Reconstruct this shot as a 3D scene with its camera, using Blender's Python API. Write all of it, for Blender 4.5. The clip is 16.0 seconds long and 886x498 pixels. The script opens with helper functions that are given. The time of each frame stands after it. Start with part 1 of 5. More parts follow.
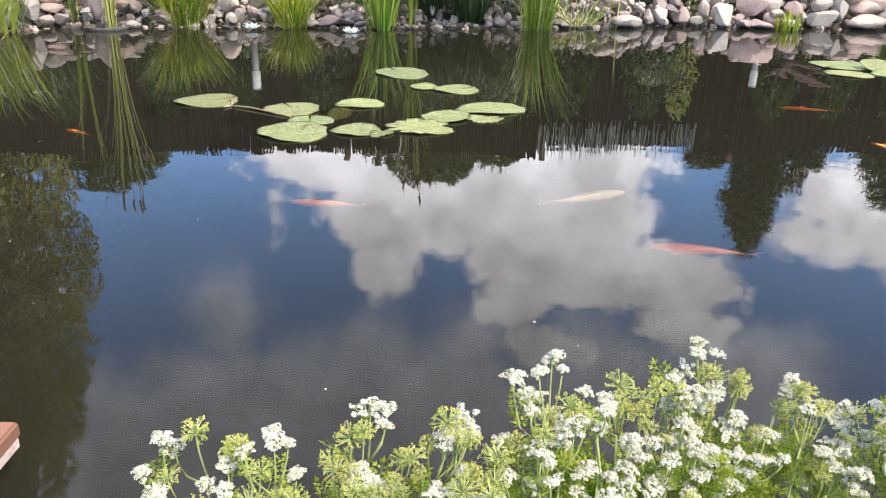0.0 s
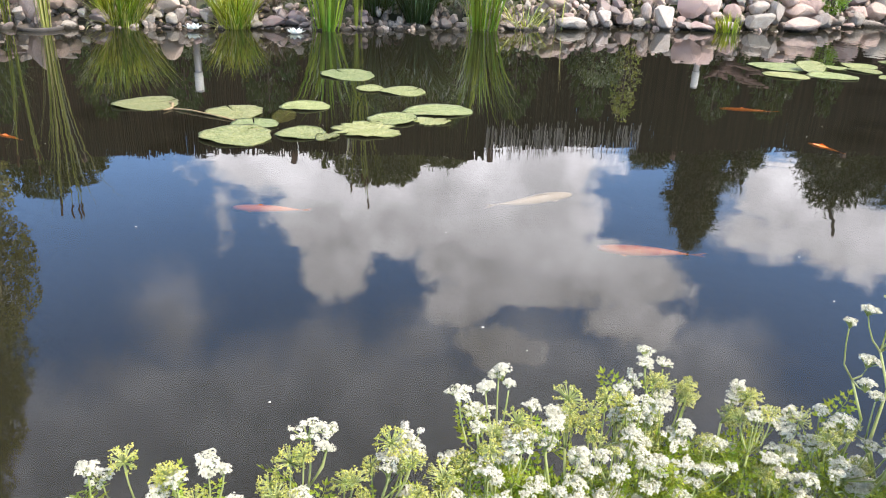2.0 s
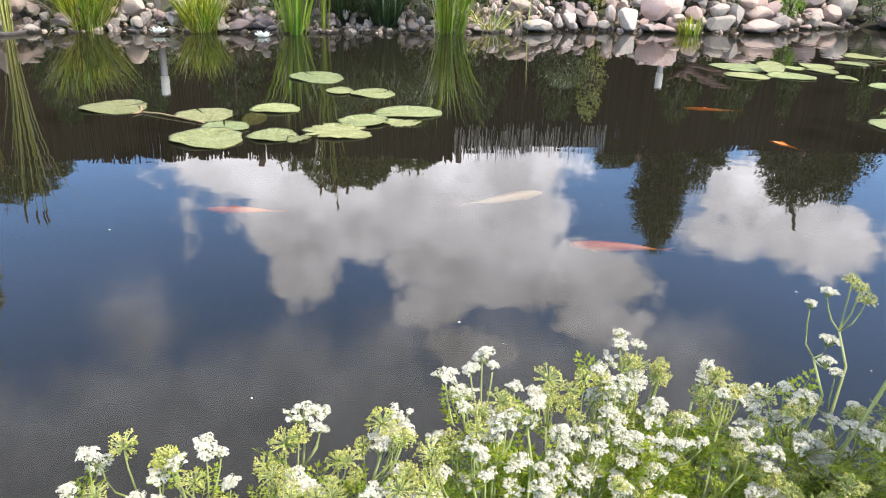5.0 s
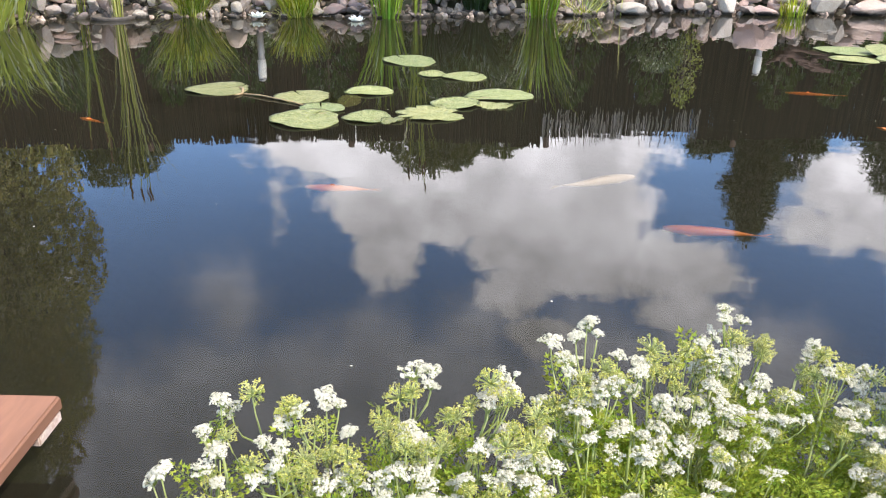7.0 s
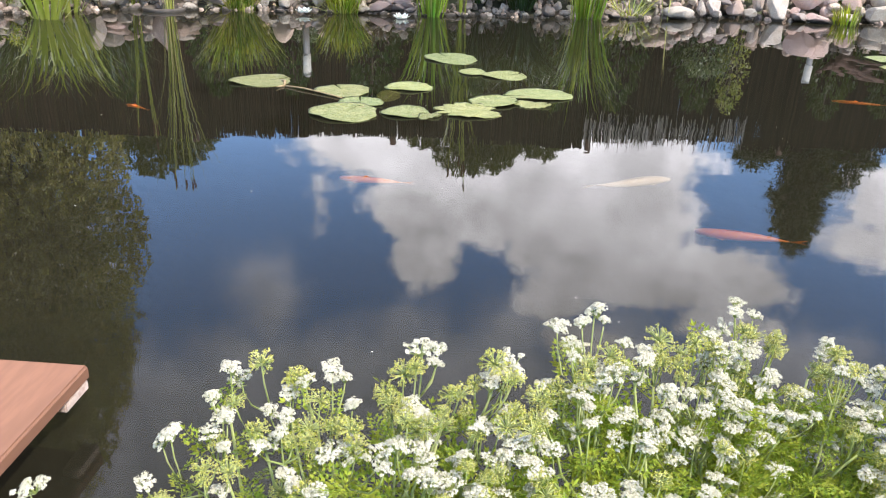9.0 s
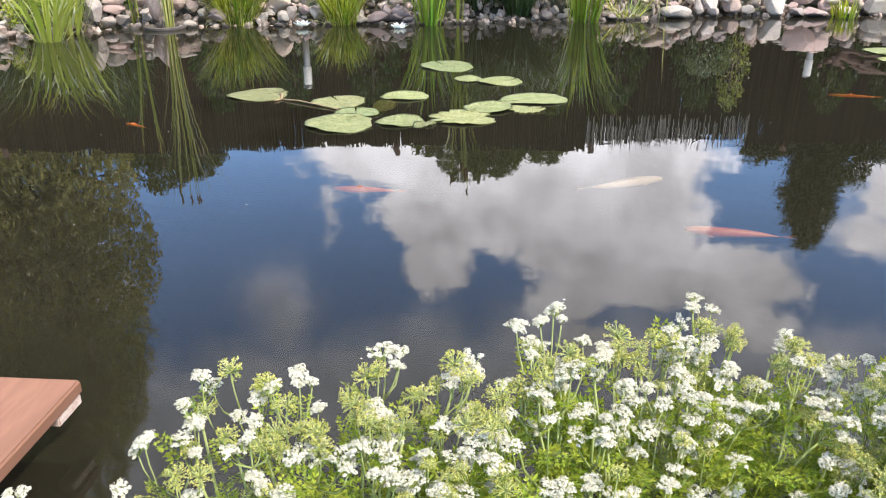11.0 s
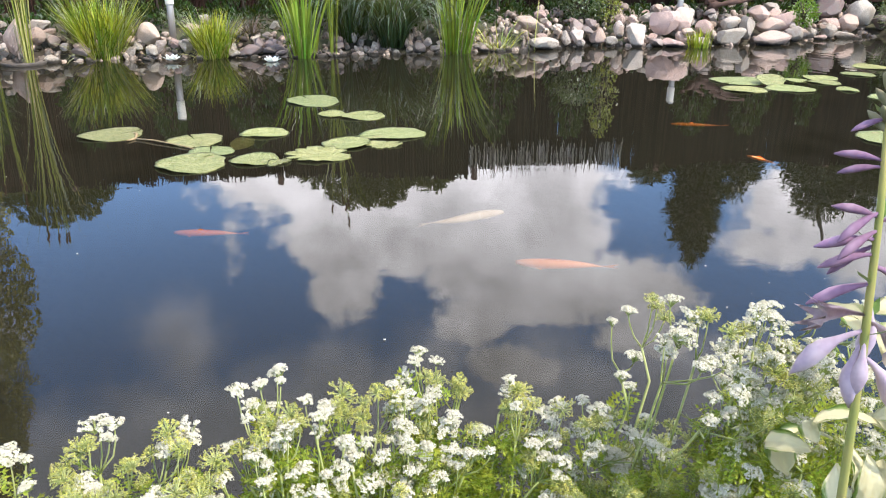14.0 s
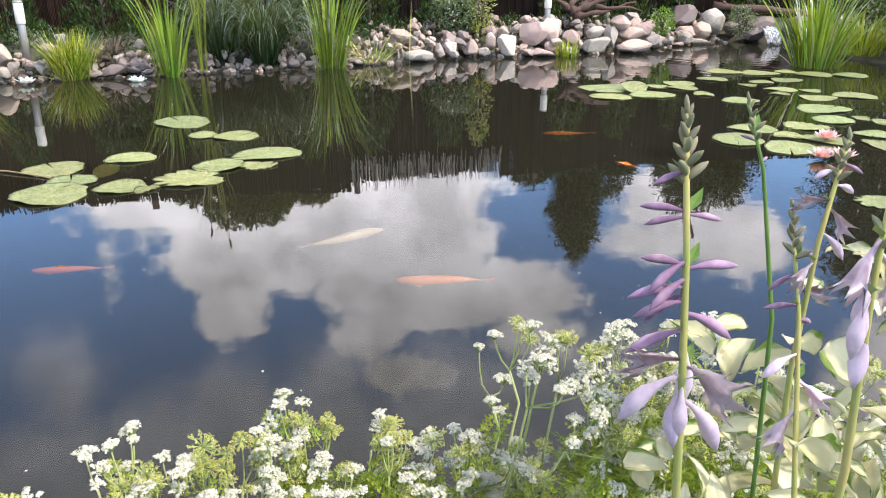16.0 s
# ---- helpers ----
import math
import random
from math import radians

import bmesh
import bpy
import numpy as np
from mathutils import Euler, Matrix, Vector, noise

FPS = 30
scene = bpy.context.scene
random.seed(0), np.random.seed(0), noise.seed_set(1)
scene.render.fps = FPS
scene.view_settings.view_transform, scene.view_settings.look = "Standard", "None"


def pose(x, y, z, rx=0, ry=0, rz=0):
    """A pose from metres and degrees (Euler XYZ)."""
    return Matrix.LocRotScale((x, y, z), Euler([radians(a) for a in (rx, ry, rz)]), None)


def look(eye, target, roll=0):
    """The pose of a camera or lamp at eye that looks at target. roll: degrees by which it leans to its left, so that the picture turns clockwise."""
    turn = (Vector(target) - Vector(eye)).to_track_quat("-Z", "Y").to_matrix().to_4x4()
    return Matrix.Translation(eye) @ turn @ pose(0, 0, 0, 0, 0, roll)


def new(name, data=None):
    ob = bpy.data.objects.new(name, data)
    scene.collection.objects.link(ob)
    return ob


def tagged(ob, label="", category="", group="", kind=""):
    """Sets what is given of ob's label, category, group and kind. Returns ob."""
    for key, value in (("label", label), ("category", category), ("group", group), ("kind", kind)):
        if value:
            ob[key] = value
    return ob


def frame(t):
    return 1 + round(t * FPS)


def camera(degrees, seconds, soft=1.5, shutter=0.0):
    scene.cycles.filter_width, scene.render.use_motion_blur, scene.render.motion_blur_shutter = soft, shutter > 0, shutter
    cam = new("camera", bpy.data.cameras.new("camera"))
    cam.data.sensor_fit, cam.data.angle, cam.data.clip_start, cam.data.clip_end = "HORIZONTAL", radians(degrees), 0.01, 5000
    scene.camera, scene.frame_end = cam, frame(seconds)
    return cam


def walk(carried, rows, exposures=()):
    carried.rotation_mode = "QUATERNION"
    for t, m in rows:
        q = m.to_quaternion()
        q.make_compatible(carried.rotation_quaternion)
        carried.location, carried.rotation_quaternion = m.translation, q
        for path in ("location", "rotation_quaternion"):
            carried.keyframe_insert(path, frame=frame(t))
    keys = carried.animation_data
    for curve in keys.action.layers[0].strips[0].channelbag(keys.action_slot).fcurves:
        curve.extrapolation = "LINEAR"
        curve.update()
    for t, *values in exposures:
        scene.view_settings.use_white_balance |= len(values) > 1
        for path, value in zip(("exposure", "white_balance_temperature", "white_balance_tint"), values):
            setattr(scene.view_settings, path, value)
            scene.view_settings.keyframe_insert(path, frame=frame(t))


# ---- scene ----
# ---- camera and walk ----
cam = camera(59.0, 16.0, soft=1.1)
PATH = [
    (0.0, 0.0000, 0.0000, 1.0313, 0.00, -22.52, 1.48),
    (0.5, 0.0007, 0.0010, 1.0326, -0.53, -22.34, 1.78),
    (1.0, 0.0026, 0.0108, 1.0331, -1.15, -22.32, 1.87),
    (1.5, 0.0048, 0.0238, 1.0303, -2.87, -22.40, 2.22),
    (2.0, 0.0104, 0.0338, 1.0327, -3.92, -22.36, 2.14),
    (2.5, 0.0112, 0.0222, 1.0254, -4.66, -22.49, 2.17),
    (3.0, 0.0101, 0.0161, 1.0104, -6.81, -21.90, 3.02),
    (5.5, -0.0337, -0.0378, 1.0354, -5.80, -22.20, 1.66),
    (6.0, -0.0576, -0.0630, 1.0309, -2.77, -22.52, 0.80),
    (6.5, -0.0609, -0.0600, 1.0244, -1.18, -22.90, 0.87),
    (7.0, -0.0496, -0.0547, 1.0268, 0.09, -23.27, 1.16),
    (7.5, -0.0344, -0.0593, 1.0310, 1.23, -23.68, 1.34),
    (8.0, -0.0293, -0.0737, 1.0218, 2.25, -23.52, 2.45),
    (8.5, -0.0188, -0.0756, 1.0090, 2.87, -23.38, 2.62),
    (11.0, 0.0586, -0.1030, 1.0221, 4.13, -22.80, -0.09),
    (11.5, 0.1083, -0.1205, 1.0418, 4.44, -22.68, -0.48),
    (12.0, 0.1425, -0.1533, 1.0595, 5.19, -22.53, -0.97),
    (12.5, 0.1906, -0.1780, 1.0787, 5.83, -22.10, -1.23),
    (13.0, 0.2425, -0.1711, 1.0899, 5.04, -21.66, -1.20),
    (13.5, 0.2800, -0.1573, 1.0925, 1.31, -21.34, -0.35),
    (14.0, 0.3168, -0.1210, 1.0885, -3.23, -20.99, 0.40),
    (14.5, 0.3333, -0.1065, 1.0940, -5.71, -20.55, 0.83),
    (15.0, 0.3556, -0.0936, 1.0952, -7.95, -20.37, 0.66),
    (15.5, 0.3614, -0.0939, 1.0971, -10.27, -20.20, 0.41),
    (16.0, 0.3629, -0.1005, 1.1148, -11.80, -20.20, 0.11),
]


def held(x, y, z, yaw, pitch, roll):
    a, b = radians(yaw), radians(pitch)
    way = Vector((-math.sin(a) * math.cos(b), math.cos(a) * math.cos(b), math.sin(b)))
    return look((x, y, z), Vector((x, y, z)) + way, roll)


walk(cam, [(r[0], held(*r[1:])) for r in PATH], exposures=[(0.0, 0.34, 6500, 14), (16.0, 0.34, 6500, 14)])

# ---- world, sun ----
SUN_ELEV, SUN_AZ = 50.0, 128.0  # degrees up, and clockwise from +y: to the camera's right, a little behind it
world = bpy.data.worlds.new("sky")
scene.world = world
world.use_nodes = True
W = world.node_tree
W.nodes.clear()


def wn(kind, **kw):
    n = W.nodes.new(kind)
    for k, v in kw.items():
        n.inputs[k].default_value = v
    return n


def wmath(op, a, b=None, c=None, clamp=False):
    n = W.nodes.new("ShaderNodeMath")
    n.operation, n.use_clamp = op, clamp
    for i, v in enumerate((a, b, c)):
        if v is None:
            continue
        if isinstance(v, (int, float)):
            n.inputs[i].default_value = v
        else:
            W.links.new(v, n.inputs[i])
    return n.outputs[0]


sky = W.nodes.new("ShaderNodeTexSky")
sky.sky_type, sky.sun_disc = "NISHITA", False
sky.sun_elevation, sky.sun_rotation = radians(SUN_ELEV), radians(SUN_AZ)
sky.air_density, sky.dust_density, sky.ozone_density = 1.0, 0.6, 2.0
coord = W.nodes.new("ShaderNodeTexCoord")
sep = W.nodes.new("ShaderNodeSeparateXYZ")
W.links.new(coord.outputs["Generated"], sep.inputs[0])
az = wmath("MULTIPLY", wmath("ARCTAN2", sep.outputs[0], sep.outputs[1]), 57.2958)
el = wmath("MULTIPLY", wmath("ARCSINE", sep.outputs[2]), 57.2958)
comb = W.nodes.new("ShaderNodeCombineXYZ")
W.links.new(az, comb.inputs[0])
W.links.new(el, comb.inputs[1])


def wnoise(scale, detail, rough=0.55):
    n = wn("ShaderNodeTexNoise", Scale=scale, Detail=detail, Roughness=rough)
    W.links.new(comb.outputs[0], n.inputs["Vector"])
    return n.outputs["Fac"]


# cumulus heaps in degrees: azimuth, elevation, half width, half height
CLOUDS = [(-6, 15.6, 8.4, 3.4), (-4.4, 19.6, 5.0, 4.2), (-4.5, 23.6, 3.1, 2.9), (2, 18, 11, 5.4), (8, 20, 8.4, 5.2), (4.2, 22.6, 3.0, 2.5), (10, 23.2, 8, 3.6), (17, 23.4, 6.6, 3.0),
          (5.6, 26.2, 3.4, 2.4), (10, 15.5, 6.5, 3.2), (19, 26.4, 4.6, 2.2), (9, 29.2, 4.6, 1.9), (-12.9, 19.4, 0.9, 2.2), (29.5, 16.2, 5.2, 3.2), (28, 18.8, 4.8, 1.8), (33, 18, 5, 3),
          (-38, 24, 10, 6), (52, 26, 12, 7), (20, 47, 22, 8), (-30, 52, 26, 9),
          (150, 38, 50, 16), (-120, 38, 50, 16), (86, 45, 30, 14), (0, 68, 90, 12), (180, 66, 90, 12)]
THIN = [(-17.4, 27.6, 2.4, 3.6), (-5.5, 31.2, 6.5, 3.2), (-19, 32, 6, 3.5), (2.2, 29.5, 3.2, 2.6), (14, 31, 7, 4), (24, 30, 8, 4), (-6, 36, 50, 6.5), (0, 41, 70, 7), (12, 36, 30, 5)]


def banks(rows):
    """Degrees inside the nearest edge of the heaps (outside: minus)."""
    best = None
    for a, e, ra, re in rows:
        u = wmath("DIVIDE", wmath("SUBTRACT", az, float(a)), float(ra))
        v = wmath("DIVIDE", wmath("SUBTRACT", el, float(e)), float(re))
        d = wmath("SQRT", wmath("ADD", wmath("MULTIPLY", u, u), wmath("MULTIPLY", v, v)))
        f = wmath("MULTIPLY", wmath("SUBTRACT", 1.0, d), float(min(ra, re)))
        best = f if best is None else wmath("MAXIMUM", best, f)
    return best


billow = wnoise(0.42, 9.0, 0.6)
field = wmath("ADD", banks(CLOUDS), wmath("MULTIPLY", wmath("SUBTRACT", billow, 0.5), 3.6))
cover = W.nodes.new("ShaderNodeMapRange")
cover.interpolation_type = "SMOOTHSTEP"
cover.inputs["From Min"].default_value, cover.inputs["From Max"].default_value = -0.35, 0.95
W.links.new(field, cover.inputs["Value"])
tone = W.nodes.new("ShaderNodeMapRange")
tone.inputs["From Min"].default_value, tone.inputs["From Max"].default_value = 0.36, 0.66
tone.inputs["To Min"].default_value, tone.inputs["To Max"].default_value = 0.6, 1.06
W.links.new(wnoise(0.21, 8.0, 0.58), tone.inputs["Value"])
# the sunlit rims stand low; the bases overhead are greyer
base = W.nodes.new("ShaderNodeMapRange")
base.inputs["From Min"].default_value, base.inputs["From Max"].default_value = 17.0, 31.0
base.inputs["To Min"].default_value, base.inputs["To Max"].default_value = 1.0, 0.72
W.links.new(el, base.inputs["Value"])
light = wmath("MULTIPLY", tone.outputs[0], base.outputs[0])
veil = W.nodes.new("ShaderNodeMapRange")
veil.interpolation_type = "SMOOTHSTEP"
veil.inputs["From Min"].default_value, veil.inputs["From Max"].default_value, veil.inputs["To Max"].default_value = -2.2, 2.5, 0.62
W.links.new(wmath("ADD", banks(THIN), wmath("MULTIPLY", wmath("SUBTRACT", wnoise(0.2, 6.0), 0.5), 6.5)), veil.inputs["Value"])
whole = wmath("MAXIMUM", cover.outputs[0], veil.outputs[0])
CLOUD_LIGHT = 28.0
cloud = W.nodes.new("ShaderNodeVectorMath")
cloud.operation = "SCALE"
cloud.inputs[0].default_value = (0.98 * CLOUD_LIGHT, 0.98 * CLOUD_LIGHT, 1.02 * CLOUD_LIGHT)
W.links.new(light, cloud.inputs["Scale"])
blend = W.nodes.new("ShaderNodeMix")
blend.data_type = "RGBA"
W.links.new(whole, blend.inputs["Factor"])
deep = W.nodes.new("ShaderNodeVectorMath")
deep.operation = "MULTIPLY"
deep.inputs[1].default_value = (2.25, 2.7, 3.15)
W.links.new(sky.outputs[0], deep.inputs[0])
W.links.new(deep.outputs[0], blend.inputs["A"])
W.links.new(cloud.outputs[0], blend.inputs["B"])
back = wn("ShaderNodeBackground", Strength=0.12)
W.links.new(blend.outputs["Result"], back.inputs["Color"])
W.links.new(back.outputs[0], W.nodes.new("ShaderNodeOutputWorld").inputs["Surface"])

sun = new("sun", bpy.data.lights.new("sun", "SUN"))
sun.data.energy, sun.data.angle, sun.data.color = 5.0, radians(0.6), (1.0, 0.92, 0.80)
a, e = radians(SUN_AZ), radians(SUN_ELEV)
toward = Vector((math.sin(a) * math.cos(e), math.cos(a) * math.cos(e), math.sin(e)))
sun.matrix_world = look(toward * 50, (0, 0, 0))

# ---- materials ----


class Nodes:
    """A material's node tree with short ways to add to it."""

    def __init__(self, name):
        self.m = bpy.data.materials.new(name)
        self.m.use_nodes = True
        self.t = self.m.node_tree
        self.t.nodes.clear()
        self.out = self.t.nodes.new("ShaderNodeOutputMaterial")

    def add(self, kind, **kw):
        n = self.t.nodes.new(kind)
        for k, v in kw.items():
            self.put(n.inputs[k.replace("_", " ")], v)
        return n

    def put(self, socket, v):
        if hasattr(v, "is_output"):
            self.t.links.new(v, socket)
        elif isinstance(v, tuple) and len(v) == 3 and socket.type == "RGBA":
            socket.default_value = (*v, 1)
        else:
            socket.default_value = v

    def math(self, op, a, b=0.0):
        n = self.t.nodes.new("ShaderNodeMath")
        n.operation = op
        self.put(n.inputs[0], a)
        self.put(n.inputs[1], b)
        return n.outputs[0]

    def place(self, stretch=(1, 1, 1), shift=False):
        c = self.add("ShaderNodeTexCoord").outputs["Object"]
        m = self.add("ShaderNodeMapping", Vector=c, Scale=stretch)
        if shift:
            r = self.add("ShaderNodeObjectInfo").outputs["Random"]
            k = self.add("ShaderNodeCombineXYZ", X=self.math("MULTIPLY", r, 37.0), Y=self.math("MULTIPLY", r, 91.0), Z=self.math("MULTIPLY", r, 53.0))
            self.put(m.inputs["Location"], k.outputs[0])
        return m.outputs[0]

    def noise(self, vec, scale, detail=4.0, rough=0.55):
        return self.add("ShaderNodeTexNoise", Vector=vec, Scale=scale, Detail=detail, Roughness=rough).outputs["Fac"]

    def ramp(self, fac, lo, hi, a, b):
        n = self.add("ShaderNodeMapRange", Value=fac, From_Min=lo, From_Max=hi)
        n.interpolation_type = "SMOOTHSTEP"
        return self.mix(n.outputs[0], a, b)

    def mix(self, fac, a, b):
        n = self.t.nodes.new("ShaderNodeMix")
        n.data_type = "RGBA"
        self.put(n.inputs["Factor"], fac)
        self.put(n.inputs["A"], a)
        self.put(n.inputs["B"], b)
        return n.outputs["Result"]

    def vary(self, col, rnd, hue=0.02, value=0.3):
        h = self.math("ADD", self.math("MULTIPLY", self.math("SUBTRACT", rnd, 0.5), hue * 2), 0.5)
        k = self.math("FRACT", self.math("MULTIPLY", rnd, 7.31))
        v = self.math("ADD", self.math("MULTIPLY", self.math("SUBTRACT", k, 0.5), value * 2), 1.0)
        return self.add("ShaderNodeHueSaturation", Hue=h, Value=v, Color=col).outputs[0]

    def bump(self, height, strength, distance):
        return self.add("ShaderNodeBump", Height=height, Strength=strength, Distance=distance).outputs[0]

    def done(self, shader):
        self.t.links.new(shader, self.out.inputs["Surface"])
        return self.m


def solid(name, a, b, scale=12.0, rough=0.7, bump=0.3, depth=0.004, stretch=(1, 1, 1), shift=False, hue=0.0, value=0.0, spec=0.4, stain=None, metal=0.0, wet=False):
    n = Nodes(name)
    vec = n.place(stretch, shift)
    fine, broad = n.noise(vec, scale, 6.0), n.noise(vec, scale * 0.17, 3.0)
    col = n.ramp(fine, 0.3, 0.7, a, b)
    col = n.ramp(broad, 0.42, 0.68, col, stain if stain else tuple(0.75 * v for v in a))
    if value:
        col = n.vary(col, n.add("ShaderNodeObjectInfo").outputs["Random"], hue, value)
    if wet:
        # a wet band with dark algae along the waterline
        z = n.add("ShaderNodeSeparateXYZ", Vector=n.add("ShaderNodeNewGeometry").outputs["Position"]).outputs[2]
        col = n.ramp(n.math("SUBTRACT", z, n.math("MULTIPLY", n.noise(n.place((1, 1, 1), True), 6.0, 3.0), 0.05)), -0.01, 0.035, (0.035, 0.03, 0.022), col)
    p = n.add("ShaderNodeBsdfPrincipled", Base_Color=col, Roughness=rough, Metallic=metal, Normal=n.bump(fine, bump, depth))
    n.put(p.inputs["Specular IOR Level"], spec)
    return n.done(p.outputs[0])


def leafy(name, a, b, scale=6.0, through_light=0.35, gloss=0.08, hue=0.03, value=0.35, stretch=(1, 1, 1), own=False):
    """Thin green tissue: diffuse and translucent, with a weak sheen; each leaf a little different."""
    n = Nodes(name)
    vec = n.place(stretch)
    col = n.ramp(n.noise(vec, scale, 3.0), 0.35, 0.65, a, b)
    rnd = n.add("ShaderNodeObjectInfo").outputs["Random"] if own else n.add("ShaderNodeNewGeometry").outputs["Random Per Island"]
    col = n.vary(col, rnd, hue, value)
    d = n.add("ShaderNodeBsdfDiffuse", Color=col).outputs[0]
    t = n.add("ShaderNodeBsdfTranslucent", Color=n.mix(0.35, col, (0.55, 0.6, 0.05))).outputs[0] if through_light else d
    g = n.add("ShaderNodeBsdfGlossy", Color=(1, 1, 1), Roughness=0.5).outputs[0]
    m = n.add("ShaderNodeMixShader", Fac=through_light)
    n.t.links.new(d, m.inputs[1])
    n.t.links.new(t, m.inputs[2])
    k = n.add("ShaderNodeMixShader", Fac=n.math("MULTIPLY", n.add("ShaderNodeFresnel", IOR=1.45).outputs[0], 0.12 + 1.6 * gloss))
    n.t.links.new(m.outputs[0], k.inputs[1])
    n.t.links.new(g, k.inputs[2])
    return n.done(k.outputs[0])


def water_material():
    n = Nodes("pond_water")
    vec = n.place()

    def vmath(op, a, b):
        v = n.t.nodes.new("ShaderNodeVectorMath")
        v.operation = op
        n.put(v.inputs[0], a)
        n.put(v.inputs[3 if op == "SCALE" else 1], b)
        return v.outputs["Value" if op == "DISTANCE" else "Vector"]

    def tilt(stretch, scale, amount):
        """Small random slopes of the surface."""
        c = n.add("ShaderNodeTexNoise", Vector=n.place(stretch), Scale=scale, Detail=1.5).outputs["Color"]
        return vmath("MULTIPLY", vmath("SUBTRACT", c, (0.5, 0.5, 0.5)), (amount, amount, 0.0))

    # ripples run out from the small waterfall
    far = vmath("DISTANCE", vec, (7.2, 10.1, 0.0))
    near_fall = n.add("ShaderNodeMapRange", Value=far, From_Min=0.6, From_Max=8.5, To_Min=1.0, To_Max=0.0).outputs[0]
    soft = n.noise(n.place((1.0, 2.2, 1.0)), 1.6, 2.0)
    wave = n.math("SINE", n.math("ADD", n.math("MULTIPLY", far, 34.0), n.math("MULTIPLY", soft, 14.0)))
    wave = n.math("MULTIPLY", wave, n.math("MULTIPLY", n.math("POWER", near_fall, 2.0), 0.012))
    away = vmath("NORMALIZE", vmath("SUBTRACT", vec, (7.2, 10.1, 0.0)), (0.0, 0.0, 0.0))
    slope = vmath("ADD", tilt((1.0, 2.0, 1.0), 1.7, 0.007), tilt((1.2, 2.4, 1.0), 6.0, 0.011))
    slope = vmath("ADD", slope, vmath("SCALE", away, wave))
    nor = vmath("NORMALIZE", vmath("ADD", slope, (0.0, 0.0, 1.0)), (0.0, 0.0, 0.0))
    murk = n.ramp(n.noise(vec, 0.5, 3.0), 0.3, 0.7, (0.0125, 0.0118, 0.0066), (0.0165, 0.0153, 0.0088))
    p = n.add("ShaderNodeBsdfPrincipled", Base_Color=murk, Roughness=0.0, IOR=1.333, Normal=nor)
    q = n.add("ShaderNodeBsdfPrincipled", Base_Color=(1.0, 1.0, 0.86), Roughness=0.0, IOR=1.333, Normal=nor)
    n.put(q.inputs["Transmission Weight"], 1.0)
    m = n.add("ShaderNodeMixShader", Fac=0.36)
    n.t.links.new(p.outputs[0], m.inputs[1])
    n.t.links.new(q.outputs[0], m.inputs[2])
    return n.done(m.outputs[0])


WATER = water_material()


def soil_material():
    n = Nodes("soil_and_dimmed_mud")
    vec = n.place()
    fine = n.noise(vec, 9.0, 6.0)
    col = n.ramp(fine, 0.3, 0.7, (0.05, 0.04, 0.028), (0.028, 0.024, 0.016))
    col = n.ramp(n.noise(vec, 1.5, 3.0), 0.42, 0.68, col, (0.06, 0.07, 0.03))
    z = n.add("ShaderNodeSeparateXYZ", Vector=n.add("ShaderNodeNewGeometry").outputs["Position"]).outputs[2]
    # mud goes near-black below the waterline: light lost in murk, put into its colour
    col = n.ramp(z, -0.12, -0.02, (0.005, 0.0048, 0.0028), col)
    return n.done(n.add("ShaderNodeBsdfPrincipled", Base_Color=col, Roughness=0.9, Normal=n.bump(fine, 0.6, 0.02)).outputs[0])


SOIL = soil_material()
STONE_GREY = solid("grey_stone", (0.64, 0.57, 0.49), (0.42, 0.36, 0.30), 20.0, 0.75, 0.8, 0.03, shift=True, wet=True, hue=0.015, value=0.28, stain=(0.46, 0.385, 0.32))
STONE_PINK = solid("pink_granite", (0.65, 0.50, 0.42), (0.43, 0.31, 0.25), 22.0, 0.75, 0.8, 0.03, shift=True, wet=True, hue=0.015, value=0.25, stain=(0.50, 0.375, 0.31))
STONE_DARK = solid("brown_stone", (0.27, 0.20, 0.17), (0.19, 0.15, 0.14), 14.0, 0.7, 0.5, 0.02, shift=True, wet=True, hue=0.02, value=0.3, stain=(0.22, 0.19, 0.17))
REED_MAT = leafy("fence_reed", (0.046, 0.027, 0.02), (0.026, 0.017, 0.0135), 5.0, 0.0, 0.04, 0.02, 0.45, (6, 6, 0.6))
BLEACHED = leafy("bleached_reed", (0.5, 0.46, 0.42), (0.34, 0.3, 0.26), 5.0, 0.0, 0.04, 0.02, 0.35, (6, 6, 0.6))
WOOD_DARK = solid("weathered_wood", (0.10, 0.055, 0.04), (0.055, 0.032, 0.026), 8.0, 0.8, 0.6, 0.006, (5, 5, 0.8))
DECK = solid("deck_board", (0.25, 0.12, 0.07), (0.205, 0.098, 0.058), 60.0, 0.65, 0.15, 0.001, (1, 0.15, 1))
DECK_CUT = solid("sawn_board_edge", (0.62, 0.5, 0.42), (0.42, 0.3, 0.24), 120.0, 0.9, 0.5, 0.002)
BARK = solid("bark", (0.12, 0.09, 0.07), (0.06, 0.05, 0.04), 7.0, 0.9, 0.7, 0.02, (4, 4, 1))
LEAF_TREE = leafy("broad_leaves", (0.05, 0.065, 0.018), (0.032, 0.045, 0.012), 0.5, 0.3, 0.05)
LEAF_WILLOW = leafy("willow_leaves", (0.40, 0.36, 0.11), (0.21, 0.20, 0.06), 0.5, 0.35, 0.06, 0.03, 0.7)
NEEDLES = leafy("conifer_needles", (0.035, 0.05, 0.018), (0.02, 0.034, 0.012), 0.6, 0.15, 0.04)
THUJA = leafy("thuja_sprays", (0.03, 0.062, 0.016), (0.013, 0.032, 0.009), 2.0, 0.15, 0.0)
